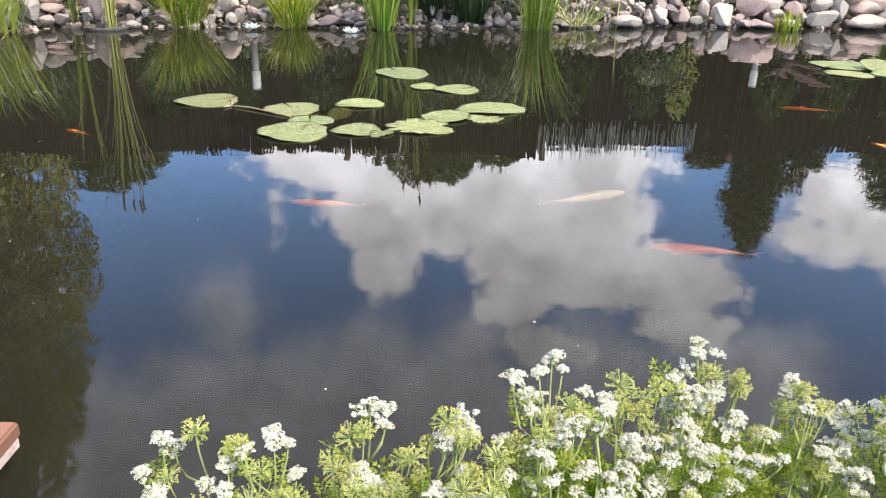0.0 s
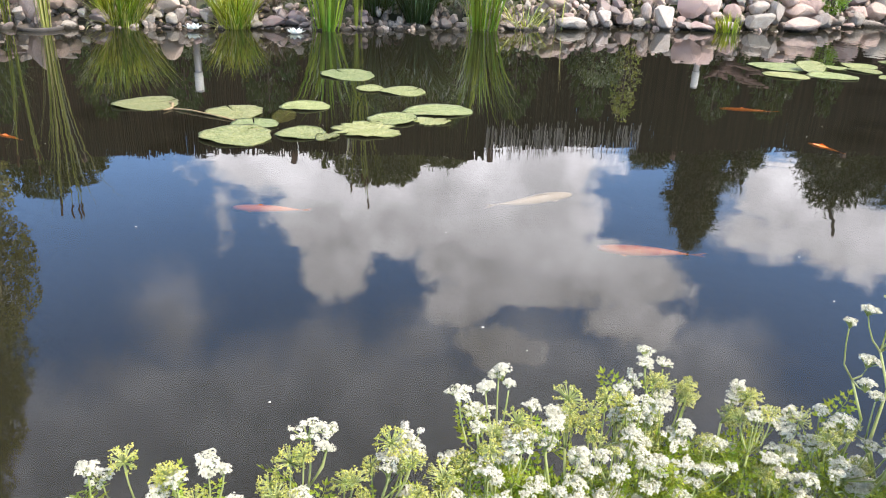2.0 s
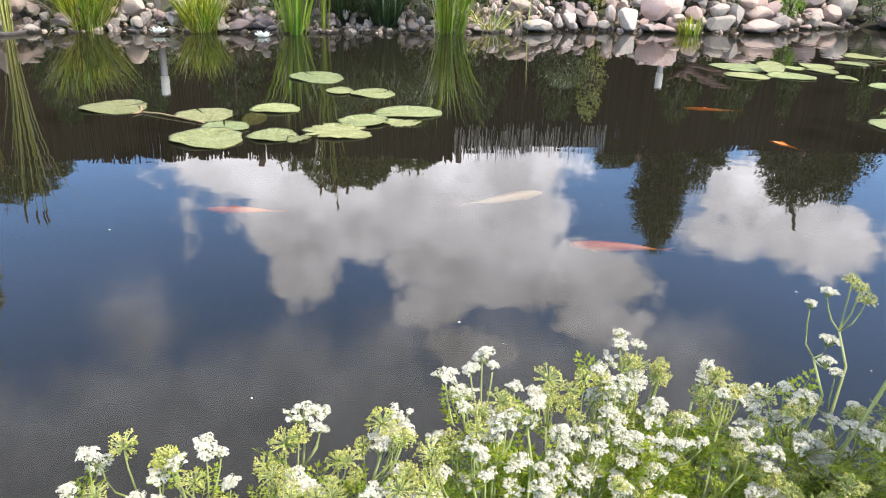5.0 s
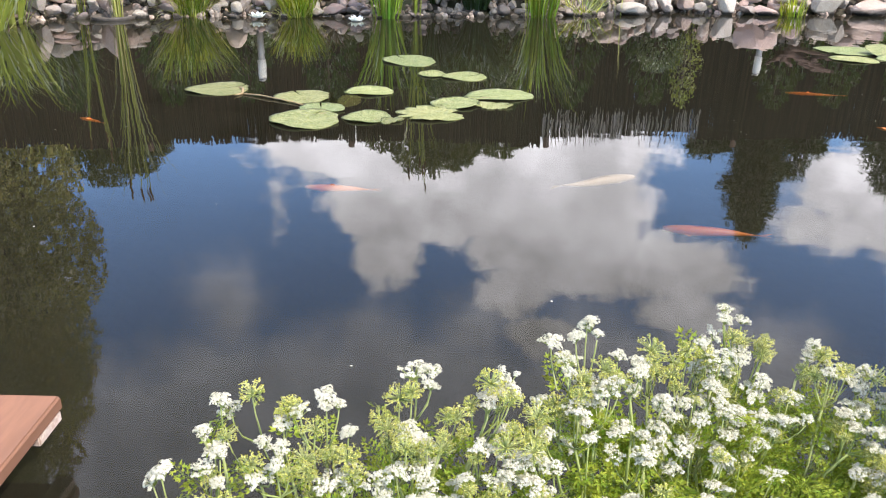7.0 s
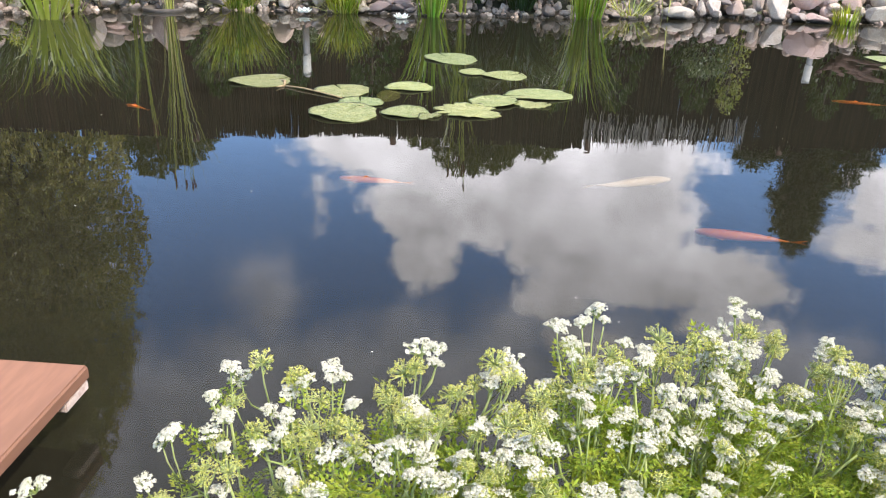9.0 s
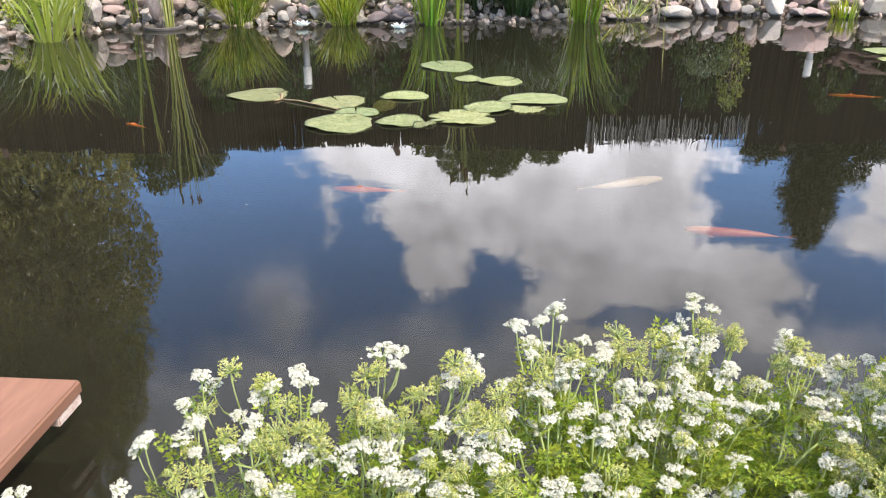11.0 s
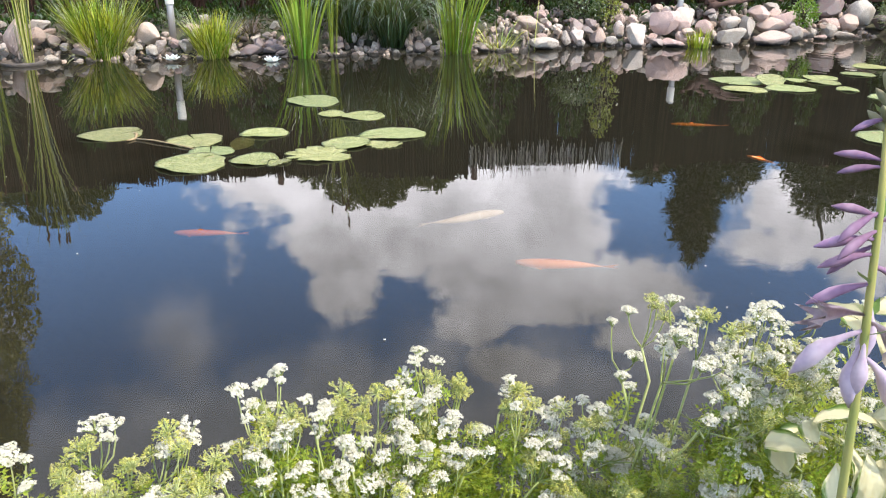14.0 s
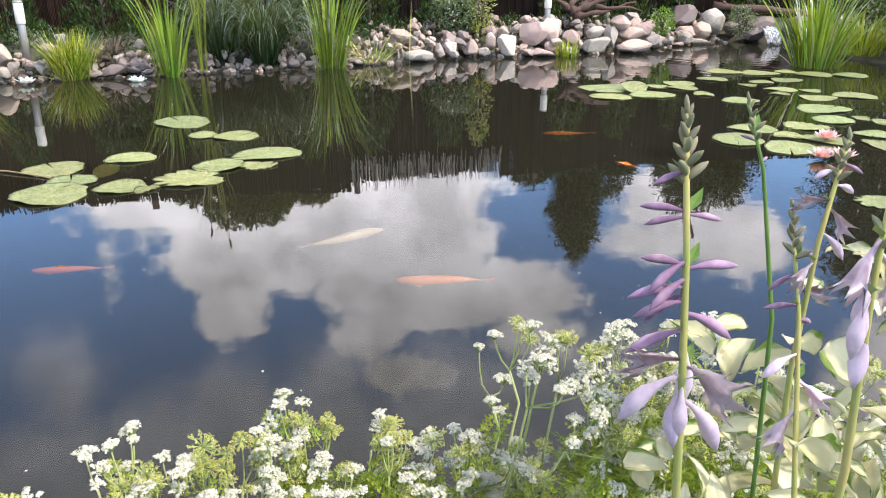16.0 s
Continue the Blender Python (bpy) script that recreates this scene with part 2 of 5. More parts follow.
SEDGE = leafy("sedge_blades", (0.31, 0.33, 0.03), (0.14, 0.22, 0.022), 4.0, 0.25, 0.06, 0.03, 0.75)
IRIS = leafy("iris_blades", (0.22, 0.31, 0.045), (0.10, 0.20, 0.022), 3.0, 0.4, 0.03, 0.035, 0.65, own=True)
REED = leafy("reed_blades", (0.30, 0.38, 0.05), (0.40, 0.41, 0.10), 3.0, 0.4, 0.08, 0.03, 0.5)
STRAW = leafy("dry_reed", (0.55, 0.50, 0.2), (0.36, 0.38, 0.1), 3.0, 0.3, 0.05)
BLUEGRASS = leafy("weeping_grass_blades", (0.055, 0.09, 0.045), (0.018, 0.036, 0.015), 3.0, 0.25, 0.02, 0.02, 0.9)
SHRUB = leafy("grey_green_leaves", (0.16, 0.2, 0.11), (0.08, 0.13, 0.05), 3.0, 0.3, 0.08)
YELLOWING = leafy("yellow_green_leaves", (0.32, 0.34, 0.07), (0.2, 0.25, 0.04), 5.0, 0.4, 0.06)
FRESH = leafy("fresh_leaves", (0.15, 0.28, 0.03), (0.09, 0.2, 0.02), 5.0, 0.4, 0.06)
WIRY = leafy("wiry_brown_blades", (0.16, 0.11, 0.09), (0.09, 0.07, 0.055), 4.0, 0.1, 0.03)
CATTAIL = solid("cattail_head", (0.12, 0.06, 0.03), (0.08, 0.04, 0.02), 60, 0.95, 0.5, 0.002)

# ---- mesh helpers ----


def mesh_of(name, verts, faces, material, smooth=False):
    me = bpy.data.meshes.new(name)
    me.from_pydata([tuple(map(float, v)) for v in verts], [], faces)
    me.materials.append(material)
    if smooth:
        me.polygons.foreach_set("use_smooth", [True] * len(me.polygons))
    me.update()
    return me


def bm_mesh(name, bm, material, smooth=False):
    me = bpy.data.meshes.new(name)
    bmesh.ops.recalc_face_normals(bm, faces=bm.faces)
    bm.to_mesh(me)
    bm.free()
    me.materials.append(material)
    if smooth:
        me.polygons.foreach_set("use_smooth", [True] * len(me.polygons))
    return me


def thing(name, data, at=(0, 0, 0), label="", category="", group="", kind="", turn=0.0, size=1.0):
    ob = new(name, data)
    ob.matrix_basis = pose(*at, 0, 0, turn) @ Matrix.Scale(size, 4)
    return tagged(ob, label, category, group, kind)


def part(name, data, parent, label="", m=None):
    ob = new(name, data)
    ob.parent = parent
    if m is not None:
        ob.matrix_basis = m
    return tagged(ob, label)


class Soup:
    """Collects verts and faces of many small pieces for one mesh."""

    def __init__(self):
        self.v, self.f = [], []

    def add(self, verts, faces):
        k = len(self.v)
        self.v.extend(verts)
        self.f.extend(tuple(i + k for i in f) for f in faces)

    def strip(self, spine, widths, side):
        """A ribbon along spine, folded a little along its middle."""
        vs, n = [], len(spine)
        for p, w in zip(spine, widths):
            vs += [p - side * w, p + side * w]
        self.add(vs, [(2 * i, 2 * i + 1, 2 * i + 3, 2 * i + 2) for i in range(n - 1)])

    def tube(self, spine, radii, sides=5):
        vs, fs, n = [], [], len(spine)
        for i, (p, r) in enumerate(zip(spine, radii)):
            d = (spine[min(i + 1, n - 1)] - spine[max(i - 1, 0)])
            d = d.normalized() if d.length > 1e-9 else Vector((0, 0, 1))
            u = d.orthogonal().normalized()
            w = d.cross(u)
            for k in range(sides):
                c = 2 * math.pi * k / sides
                vs.append(p + (u * math.cos(c) + w * math.sin(c)) * r)
        for i in range(n - 1):
            for k in range(sides):
                q = (k + 1) % sides
                fs.append((i * sides + k, i * sides + q, (i + 1) * sides + q, (i + 1) * sides + k))
        fs.append(tuple(range(sides - 1, -1, -1)))
        fs.append(tuple((n - 1) * sides + k for k in range(sides)))
        self.add(vs, fs)

    def leaf(self, at, way, up, length, width):
        """A pointed leaf of two halves, folded on its midrib."""
        s = way.cross(up)
        if s.length < 1e-6:
            s = way.orthogonal()
        s.normalize()
        mid = at + way * length * 0.5
        self.add([at, mid + s * width * 0.5, at + way * length, mid - s * width * 0.5, mid - up * width * 0.12],
                 [(0, 1, 4), (1, 2, 4), (2, 3, 4), (3, 0, 4)])

    def mesh(self, name, material, smooth=False):
        return mesh_of(name, self.v, self.f, material, smooth)


def chips_mesh(name, centre, way, length, width, rs, material):
    """Many small pointed leaves, one folded pair of triangles each, from arrays."""
    n = len(centre)
    side = np.cross(way, rs.normal(size=(n, 3)))
    side /= np.linalg.norm(side, axis=1, keepdims=True) + 1e-9
    belly = centre + way * (length * 0.45)[:, None]
    co = np.stack([centre, belly - side * (width * 0.5)[:, None], centre + way * length[:, None], belly + side * (width * 0.5)[:, None]], 1)
    me = bpy.data.meshes.new(name)
    me.vertices.add(4 * n)
    me.vertices.foreach_set("co", co.reshape(-1).astype(np.float32))
    me.loops.add(4 * n)
    me.loops.foreach_set("vertex_index", np.arange(4 * n, dtype=np.int32))
    me.polygons.add(n)
    me.polygons.foreach_set("loop_start", np.arange(0, 4 * n, 4, dtype=np.int32))
    me.materials.append(material)
    me.update(calc_edges=True)
    return me


def unit(rng):
    while True:
        v = Vector((rng.uniform(-1, 1), rng.uniform(-1, 1), rng.uniform(-1, 1)))
        if 0.05 < v.length < 1:
            return v.normalized()


# ---- ground and water ----
SHORE = [(-7.5, 0.5), (-7.2, 4.0), (-5.6, 6.2), (-4.75, 6.75), (-4.35, 7.25), (-3.9, 7.7), (-3.0, 8.05), (-2.0, 8.3), (-1.15, 8.4),
         (0.4, 8.62), (1.7, 9.02), (2.8, 9.4), (3.8, 9.35), (4.8, 9.5), (5.5, 9.95), (6.2, 10.4), (6.9, 10.5), (7.35, 9.9), (7.1, 8.9),
         (7.05, 8.2), (7.6, 6.0), (7.4, 2.0), (5.5, 0.9), (2.0, 0.75), (0.9, 0.85), (0.3, 0.62), (-0.4, 0.5), (-2.0, 0.45)]


def shore_distance(x, y):
    """Metres outside the pond's edge (inside: minus)."""
    best, inside = np.full(x.shape, 1e9), np.zeros(x.shape, bool)
    for (x0, y0), (x1, y1) in zip(SHORE, SHORE[1:] + SHORE[:1]):
        dx, dy = x1 - x0, y1 - y0
        s = np.clip(((x - x0) * dx + (y - y0) * dy) / (dx * dx + dy * dy), 0, 1)
        best = np.minimum(best, np.hypot(x - x0 - s * dx, y - y0 - s * dy))
        if y0 != y1:
            inside ^= ((y0 > y) != (y1 > y)) & (x < dx * (y - y0) / dy + x0)
    return np.where(inside, -best, best)


def smooth01(v):
    v = np.clip(v, 0, 1)
    return v * v * (3 - 2 * v)


def bank_height(x, y):
    d = shore_distance(np.asarray(x, float), np.asarray(y, float))
    return np.where(d > 0, -0.05 + 0.33 * smooth01(d / 0.9), -0.05 - 0.5 * smooth01(-d / 0.8))


def steps(lo, hi, inner_lo, inner_hi, fine):
    return np.concatenate([[lo, lo * 0.4, lo * 0.15, lo * 0.06], np.arange(inner_lo, inner_hi, fine), [hi * 0.06, hi * 0.15, hi * 0.4, hi]])


xs, ys = steps(-400, 400, -12, 12, 0.16), steps(-400, 400, -5, 14, 0.16)
gx, gy = np.meshgrid(xs, ys)
gz = bank_height(gx, gy) + 0.015 * np.sin(gx * 2.3) * np.cos(gy * 1.9)
nx, ny = len(xs), len(ys)
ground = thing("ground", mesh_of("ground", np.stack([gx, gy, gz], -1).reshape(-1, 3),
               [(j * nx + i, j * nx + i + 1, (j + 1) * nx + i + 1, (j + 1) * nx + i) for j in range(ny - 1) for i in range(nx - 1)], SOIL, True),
               label="dark garden soil banks and the muddy bed of the pond, its colour dimmed for murky depth", category="ground", kind="structure")
water = thing("water", mesh_of("water", [(-7.9, 0.1, 0), (9.2, 0.1, 0), (9.2, 11.4, 0), (-7.9, 11.4, 0)], [(0, 1, 2, 3)], WATER),
              label="still murky olive pond water mirroring the cloudy sky", category="water", kind="structure")
water.visible_shadow = False


def on_bank(x, y):
    return float(bank_height(np.array([x]), np.array([y]))[0])


# ---- reed fence ----
def fence_y(x):
    return 10.85 + 0.085 * x


def reed_fence():
    rng = random.Random(3)
    root = thing("fence", None, (0, 0, 0), "tall brown reed-mat garden fence with ragged uneven top", "fence", kind="structure")
    dark, pale = Soup(), Soup()

    def reed(x, y, z0, z1, r, soup):
        lean = rng.uniform(-0.012, 0.012)
        soup.tube([Vector((x, y, z0)), Vector((x + lean, y + rng.uniform(-0.01, 0.01), z1))], [r, r * 0.8], 3)

    for layer in range(3):
        x = -16.0
        while x < 17.0:
            top = 1.98 + 0.05 * math.sin(x * 0.9) + rng.uniform(-0.06, 0.05)
            loose = 1.3 < x < 3.6
            if loose:
                top -= 0.13
            reed(x, fence_y(x) + 0.02 * layer, 0.2, top, rng.uniform(0.011, 0.016), dark)
            if loose and rng.random() < 0.38:
                reed(x + 0.01, fence_y(x) - 0.03, rng.uniform(1.5, 1.75), top + rng.uniform(0.0, 0.15), rng.uniform(0.004, 0.008), pale)
            x += rng.uniform(0.013, 0.021)
    tagged(part("reed_mat", dark.mesh("reed_mat", REED_MAT), root), kind="stuff")
    tagged(part("bleached_reed_tips", pale.mesh("bleached_reed_tips", BLEACHED), root, "sun-bleached pale reed tips"), kind="stuff")
    post, rail = Soup(), Soup()
    post.tube([Vector((0, 0, -0.2)), Vector((0, 0, 1.9))], [0.05, 0.045], 8)
    pm = post.mesh("fence_post", WOOD_DARK, True)
    for i in range(12):
        px = -15.4 + 2.8 * i
        part("fence_post", pm, root, m=pose(px, fence_y(px) + 0.09, 0.2))
    rail.tube([Vector((-16, fence_y(-16) + 0.05, 0)), Vector((17, fence_y(17) + 0.05, 0))], [0.03, 0.03], 6)
    rm = rail.mesh("fence_rail", WOOD_DARK)
    for z in (0.6, 1.6):
        part("fence_rail", rm, root, m=pose(0, 0, z))


reed_fence()

# ---- trees behind the fence ----
def tree(name, at, height, blobs, leaves, leaf_size, material, label, seed, droop=0.0, needle=False, trunk=0.16):
    """A tapered trunk with limbs into a crown of many leaves; blobs are x, y, z, half width, half height of its masses."""
    rng = random.Random(seed)
    root = thing(name, None, (at[0], at[1], 0.25), label, "tree")
    wood = Soup()
    n = 8
    spine = [Vector((0.12 * math.sin(i * 1.3 + seed), 0.1 * math.cos(i * 1.7 + seed), height * 0.93 * i / n)) for i in range(n + 1)]
    wood.tube(spine, [trunk * (1 - 0.85 * i / n) + 0.012 for i in range(n + 1)], 8)
    for bx, by, bz, bw, bh in blobs:
        for _ in range(4):
            i = max(1, min(n - 1, int(n * (bz - bh * 0.7) / height)))
            end = Vector((bx + rng.uniform(-0.7, 0.7) * bw, by + rng.uniform(-0.7, 0.7) * bw, bz + rng.uniform(-0.3, 0.8) * bh))
            mid = (spine[i] + end) * 0.5 + Vector((0, 0, 0.1 * height * rng.random()))
            wood.tube([spine[i], mid, end], [trunk * 0.35, trunk * 0.2, 0.012], 5)
    part("trunk", wood.mesh("trunk", BARK, True), root)
    rs = np.random.RandomState(seed)
    mass = np.array(blobs, float)
    share = mass[:, 3] ** 2 + mass[:, 3] * mass[:, 4]
    clumps = max(8, leaves // 18)
    b = mass[rs.choice(len(mass), clumps, p=share / share.sum())]
    u = rs.normal(size=(clumps, 3))
    u /= np.linalg.norm(u, axis=1, keepdims=True)
    deep = rs.rand(clumps) < 0.3
    r = np.where(deep, rs.uniform(0.3, 0.78, clumps), rs.uniform(0.8, 0.99, clumps))
    if needle:
        r = np.where(deep, r, rs.uniform(0.65, 1.0, clumps) + 0.22 * rs.rand(clumps) ** 4)
    c = b[:, :3] + u * r[:, None] * np.stack([b[:, 3], b[:, 3], b[:, 4]], 1)
    out = u * (1, 1, 0.6) + (0, 0, 0.15 - droop)
    spread = leaf_size * rs.uniform(0.9, 2.2, clumps) * (1.6 if needle else 1.0)
    k = np.repeat(np.arange(clumps), 26)
    o = rs.normal(size=(len(k), 3))
    o *= (rs.rand(len(k)) ** 0.5 * spread[k] / np.linalg.norm(o, axis=1))[:, None]
    o[:, 2] *= 1 + droop
    w = out[k] + rs.normal(size=(len(k), 3)) * 0.45 - (0, 0, droop)
    w /= np.linalg.norm(w, axis=1, keepdims=True)
    size = leaf_size * rs.uniform(0.6, 1.3, len(k)) * np.where(deep[k], 1.7, 1.0)
    part("crown", chips_mesh("crown", c[k] + o, w, size * (1.6 if needle else 1.0), size * (0.26 if needle else 0.5), rs, material), root)
    return root


tree("willow_tree", (-9.6, 14.2), 11.8, [(-0.6, 0, 10.2, 1.9, 2.0), (0.2, 0, 8.5, 1.7, 2.0), (0.2, 0, 7.4, 2.0, 2.3), (0.4, 0, 5.4, 2.25, 1.9), (-1.6, 0, 6.0, 2.2, 2.6), (0.5, 0, 3.6, 1.9, 1.4), (-1.5, 0.2, 3.0, 2.0, 1.6)],
     300000, 0.055, LEAF_WILLOW, "tall dense willow with drooping olive-green foliage behind the fence", 11, 0.5)
tree("garden_tree", (-16.77, 39.21), 12.5, [(-0.9, 0.0, 9.59, 2.4, 2.7), (1.2, 0.0, 8.54, 1.98, 2.25), (-2.55, 0.0, 8.24, 1.8, 2.4), (0.0, 0.3, 6.74, 3.3, 2.7), (0.3, 0.0, 9.44, 2.1, 2.4)], 90000, 0.12, LEAF_TREE,
     "small rounded leafy tree behind the reed fence", 12, 0.1, trunk=0.22)
tree("garden_tree", (-0.15, 13.0), 3.2, [(-0.3, 0, 2.2, 0.62, 0.72), (0.25, 0, 1.95, 0.7, 0.62), (-0.95, 0, 1.75, 0.55, 0.6), (0.95, 0, 1.95, 0.62, 0.62), (1.25, 0, 1.8, 0.45, 0.5), (-1.0, 0, 2.0, 0.4, 0.5), (0.15, 0, 2.25, 0.5, 0.65), (0, 0.1, 1.2, 1.1, 0.7)], 110000, 0.042, LEAF_TREE,
     "broad low leafy tree behind the reed fence", 13, 0.1, trunk=0.07)
tree("pine_tree", (16.41, 40.03), 14.2, [(0.18, 0.0, 14.22, 0.47, 0.89), (0.12, 0.0, 13.25, 1.0, 1.12), (-0.06, 0.0, 12.07, 1.24, 1.24), (0.18, 0.0, 10.89, 1.24, 1.18), (0.0, 0.0, 9.56, 1.24, 1.18), (-2.8, 0.0, 9.71, 0.89, 0.41), (-2.06, 0.0, 9.27, 0.74, 0.3), (2.12, 0.0, 10.89, 0.35, 0.47), (2.36, 0.0, 9.56, 1.03, 0.41), (0.3, 0.0, 7.64, 2.36, 1.18)], 42000, 0.16, NEEDLES,
     "dark conical pine tree behind the reed fence", 14, 0.1, needle=True, trunk=0.24)
tree("pine_tree", (8.1, 13.2), 4.0, [(-0.2, 0, 2.8, 0.42, 0.42), (0.35, 0, 2.6, 0.6, 0.5), (-0.3, 0, 2.1, 0.75, 0.6), (0.5, 0, 2.1, 0.65, 0.7), (0.0, 0, 1.3, 1.1, 0.7)], 50000, 0.055, NEEDLES,
     "spreading dark pine tree with ragged branches", 15, 0.25, needle=True, trunk=0.1)
tree("pine_tree", (12.6, 13.2), 6.0, [(0, 0, 4.3, 1.1, 1.3), (0.2, 0, 3.0, 1.6, 1.1), (-0.3, 0, 1.8, 1.8, 0.9)], 60000, 0.07, NEEDLES,
     "tall dark pine tree at the end of the fence", 16, 0.25, needle=True, trunk=0.12)


def thuja(at, height, width, seed):
    rng = random.Random(seed)
    root = thing("thuja_shrub", None, (*at, on_bank(*at)), "young dark green thuja against the brown reed fence", "shrub", "thujas along the fence")
    wood, spray = Soup(), Soup()
    wood.tube([Vector((0, 0, -0.05)), Vector((0, 0, height * 0.9))], [0.018, 0.005], 6)
    part("trunk", wood.mesh("trunk", BARK, True), root)
    for _ in range(int(1300 * width * height)):
        z = rng.uniform(0.02, 1) ** 1.15
        r = width * (1.02 - z) ** 0.55 * rng.uniform(0.6, 1.08)
        c = rng.uniform(0, 2 * math.pi)
        p = Vector((math.cos(c) * r, math.sin(c) * r, z * height))
        for _ in range(3):
            spray.leaf(p + unit(rng) * 0.02, (Vector((math.cos(c) * 0.5, math.sin(c) * 0.5, 1.0)) + unit(rng) * 0.5).normalized(), unit(rng), rng.uniform(0.05, 0.1), 0.028)
    part("foliage", spray.mesh("foliage", THUJA), root)


for i, (tx, ty, th, tw) in enumerate([(-4.7, 9.6, 1.0, 0.4), (-3.5, 9.75, 0.95, 0.42), (-2.55, 9.8, 0.9, 0.36), (-1.55, 9.85, 1.0, 0.42), (-0.35, 9.95, 0.95, 0.45), (0.75, 10.05, 1.0, 0.45),
                                      (1.55, 10.1, 0.95, 0.4), (2.6, 10.25, 0.95, 0.42), (4.35, 10.5, 1.0, 0.42), (5.3, 10.85, 1.05, 0.45), (6.3, 11.15, 1.05, 0.25), (7.5, 11.2, 1.1, 0.28), (8.6, 11.2, 1.2, 0.4), (9.4, 10.2, 1.3, 0.6)]):
    thuja((tx, ty), th, tw, 40 + i)


# ---- bank stones ----
def stone_mesh(seed, sharp):
    rng = random.Random(seed)
    bm = bmesh.new()
    bmesh.ops.create_icosphere(bm, subdivisions=3, radius=1.0)
    off = Vector((rng.uniform(0, 50), rng.uniform(0, 50), rng.uniform(0, 50)))
    cuts = [(unit(rng), rng.uniform(0.48, 0.76)) for _ in range(13 if sharp else 7)]
    sx, sy, sz = rng.uniform(0.9, 1.25), rng.uniform(0.75, 1.0), rng.uniform(0.6, 0.85)
    for v in bm.verts:
        p = v.co.copy()
        p *= 1 + 0.16 * noise.noise(p * 1.1 + off) + 0.05 * noise.noise(p * 3.1 + off)
        for n, d in cuts:
            k = p.dot(n) - d
            if k > 0:
                p -= n * k * (1.0 if sharp else 0.85)
        v.co = Vector((p.x * sx, p.y * sy, p.z * sz))
    bm.normal_update()
    for e in bm.edges:
        e.smooth = e.calc_face_angle(0.0) < 0.34
    return bm


STONES = {}
for kind_name, m, base in (("grey", STONE_GREY, 100), ("pink", STONE_PINK, 200), ("brown", STONE_DARK, 300)):
    STONES[kind_name] = [bm_mesh("stone", stone_mesh(base + i, i % 4 != 3), m, True) for i in range(8)]
STONE_LABEL = {"grey": "rounded pale grey fieldstone on the pond bank", "pink": "rounded pinkish granite fieldstone on the pond bank", "brown": "dark brown rounded fieldstone on the pond bank"}
PLACED = []


def stone(x, y, z, r, kind_name, rng, group="stones along the far bank"):
    ob = thing("stone", rng.choice(STONES[kind_name]), (x, y, z), STONE_LABEL[kind_name], "stone", group)
    ob.matrix_basis = pose(x, y, z, rng.uniform(-25, 25), rng.uniform(-25, 25), rng.uniform(0, 360)) @ Matrix.Diagonal((r, r, r * rng.uniform(0.8, 1.0), 1))
    PLACED.append((x, y, z, r))
    return ob


def along(x):
    """Height of the far shoreline over x."""
    pts = SHORE[2:17]
    return float(np.interp(x, [p[0] for p in pts], [p[1] for p in pts]))


def bank_stones():
    rng = random.Random(7)
    count, tries = 0, 0
    while count < 190 and tries < 30000:
        tries += 1
        x = rng.uniform(-5.6, 6.6)
        big = min(1.0, max(0.0, (x - 1.2) / 1.6))
        back = rng.random() ** 1.15 * (0.85 if x > 1.5 else 0.5)
        if -1.0 < x < 1.3:
            back *= 0.5
        y = along(x) + back - 0.05
        r = rng.uniform(0.04, 0.08) * (1 - big) * (1.25 if x < -2.2 else 1.0) + rng.uniform(0.05, 0.11) * big
        # stones lie side by side, later ones on top of the first
        lift, clash = 0.0, 0
        for px, py, pz, pr in PLACED:
            d = math.hypot(px - x, py - y)
            if d < (pr + r) * 0.66:
                clash += 1
                lift = max(lift, pz + 0.5 * pr + 0.2 * r)
        if clash > (2 if back > 0.15 else 0):
            continue
        z = max(on_bank(x, y) + r * 0.2, (lift if clash else 0.0))
        if z > 0.12 + back * (0.5 if x > 1.5 else 0.3):
            continue
        kind_name = rng.choices(["grey", "pink", "brown"], [0.5, 0.42, 0.08] if x > 1.3 or x < -1.6 else [0.35, 0.2, 0.45])[0]
        stone(x, y, z, r, kind_name, rng)
        count += 1


KINDS = {"g": "grey", "p": "pink", "b": "brown"}


def boulders(rows, seed):
    """Stones set one by one: middle, width, height, kind."""
    rng = random.Random(seed)
    for x, y, z, w, h, k in rows:
        y = max(y, along(x) + 0.02)
        ob = thing("stone", rng.choice(STONES[KINDS[k]]), (x, y, z), STONE_LABEL[KINDS[k]], "stone", "stones along the far bank")
        ob.matrix_basis = pose(x, y, z, 0, rng.uniform(-12, 12), 0) @ Matrix.Diagonal((w * 0.56, (w + h) * 0.29, h * 0.78, 1)) @ pose(0, 0, 0, 0, 0, rng.choice((0, 180)) + rng.uniform(-35, 35))
        PLACED.append((x, y, z, 0.25 * (w + h)))


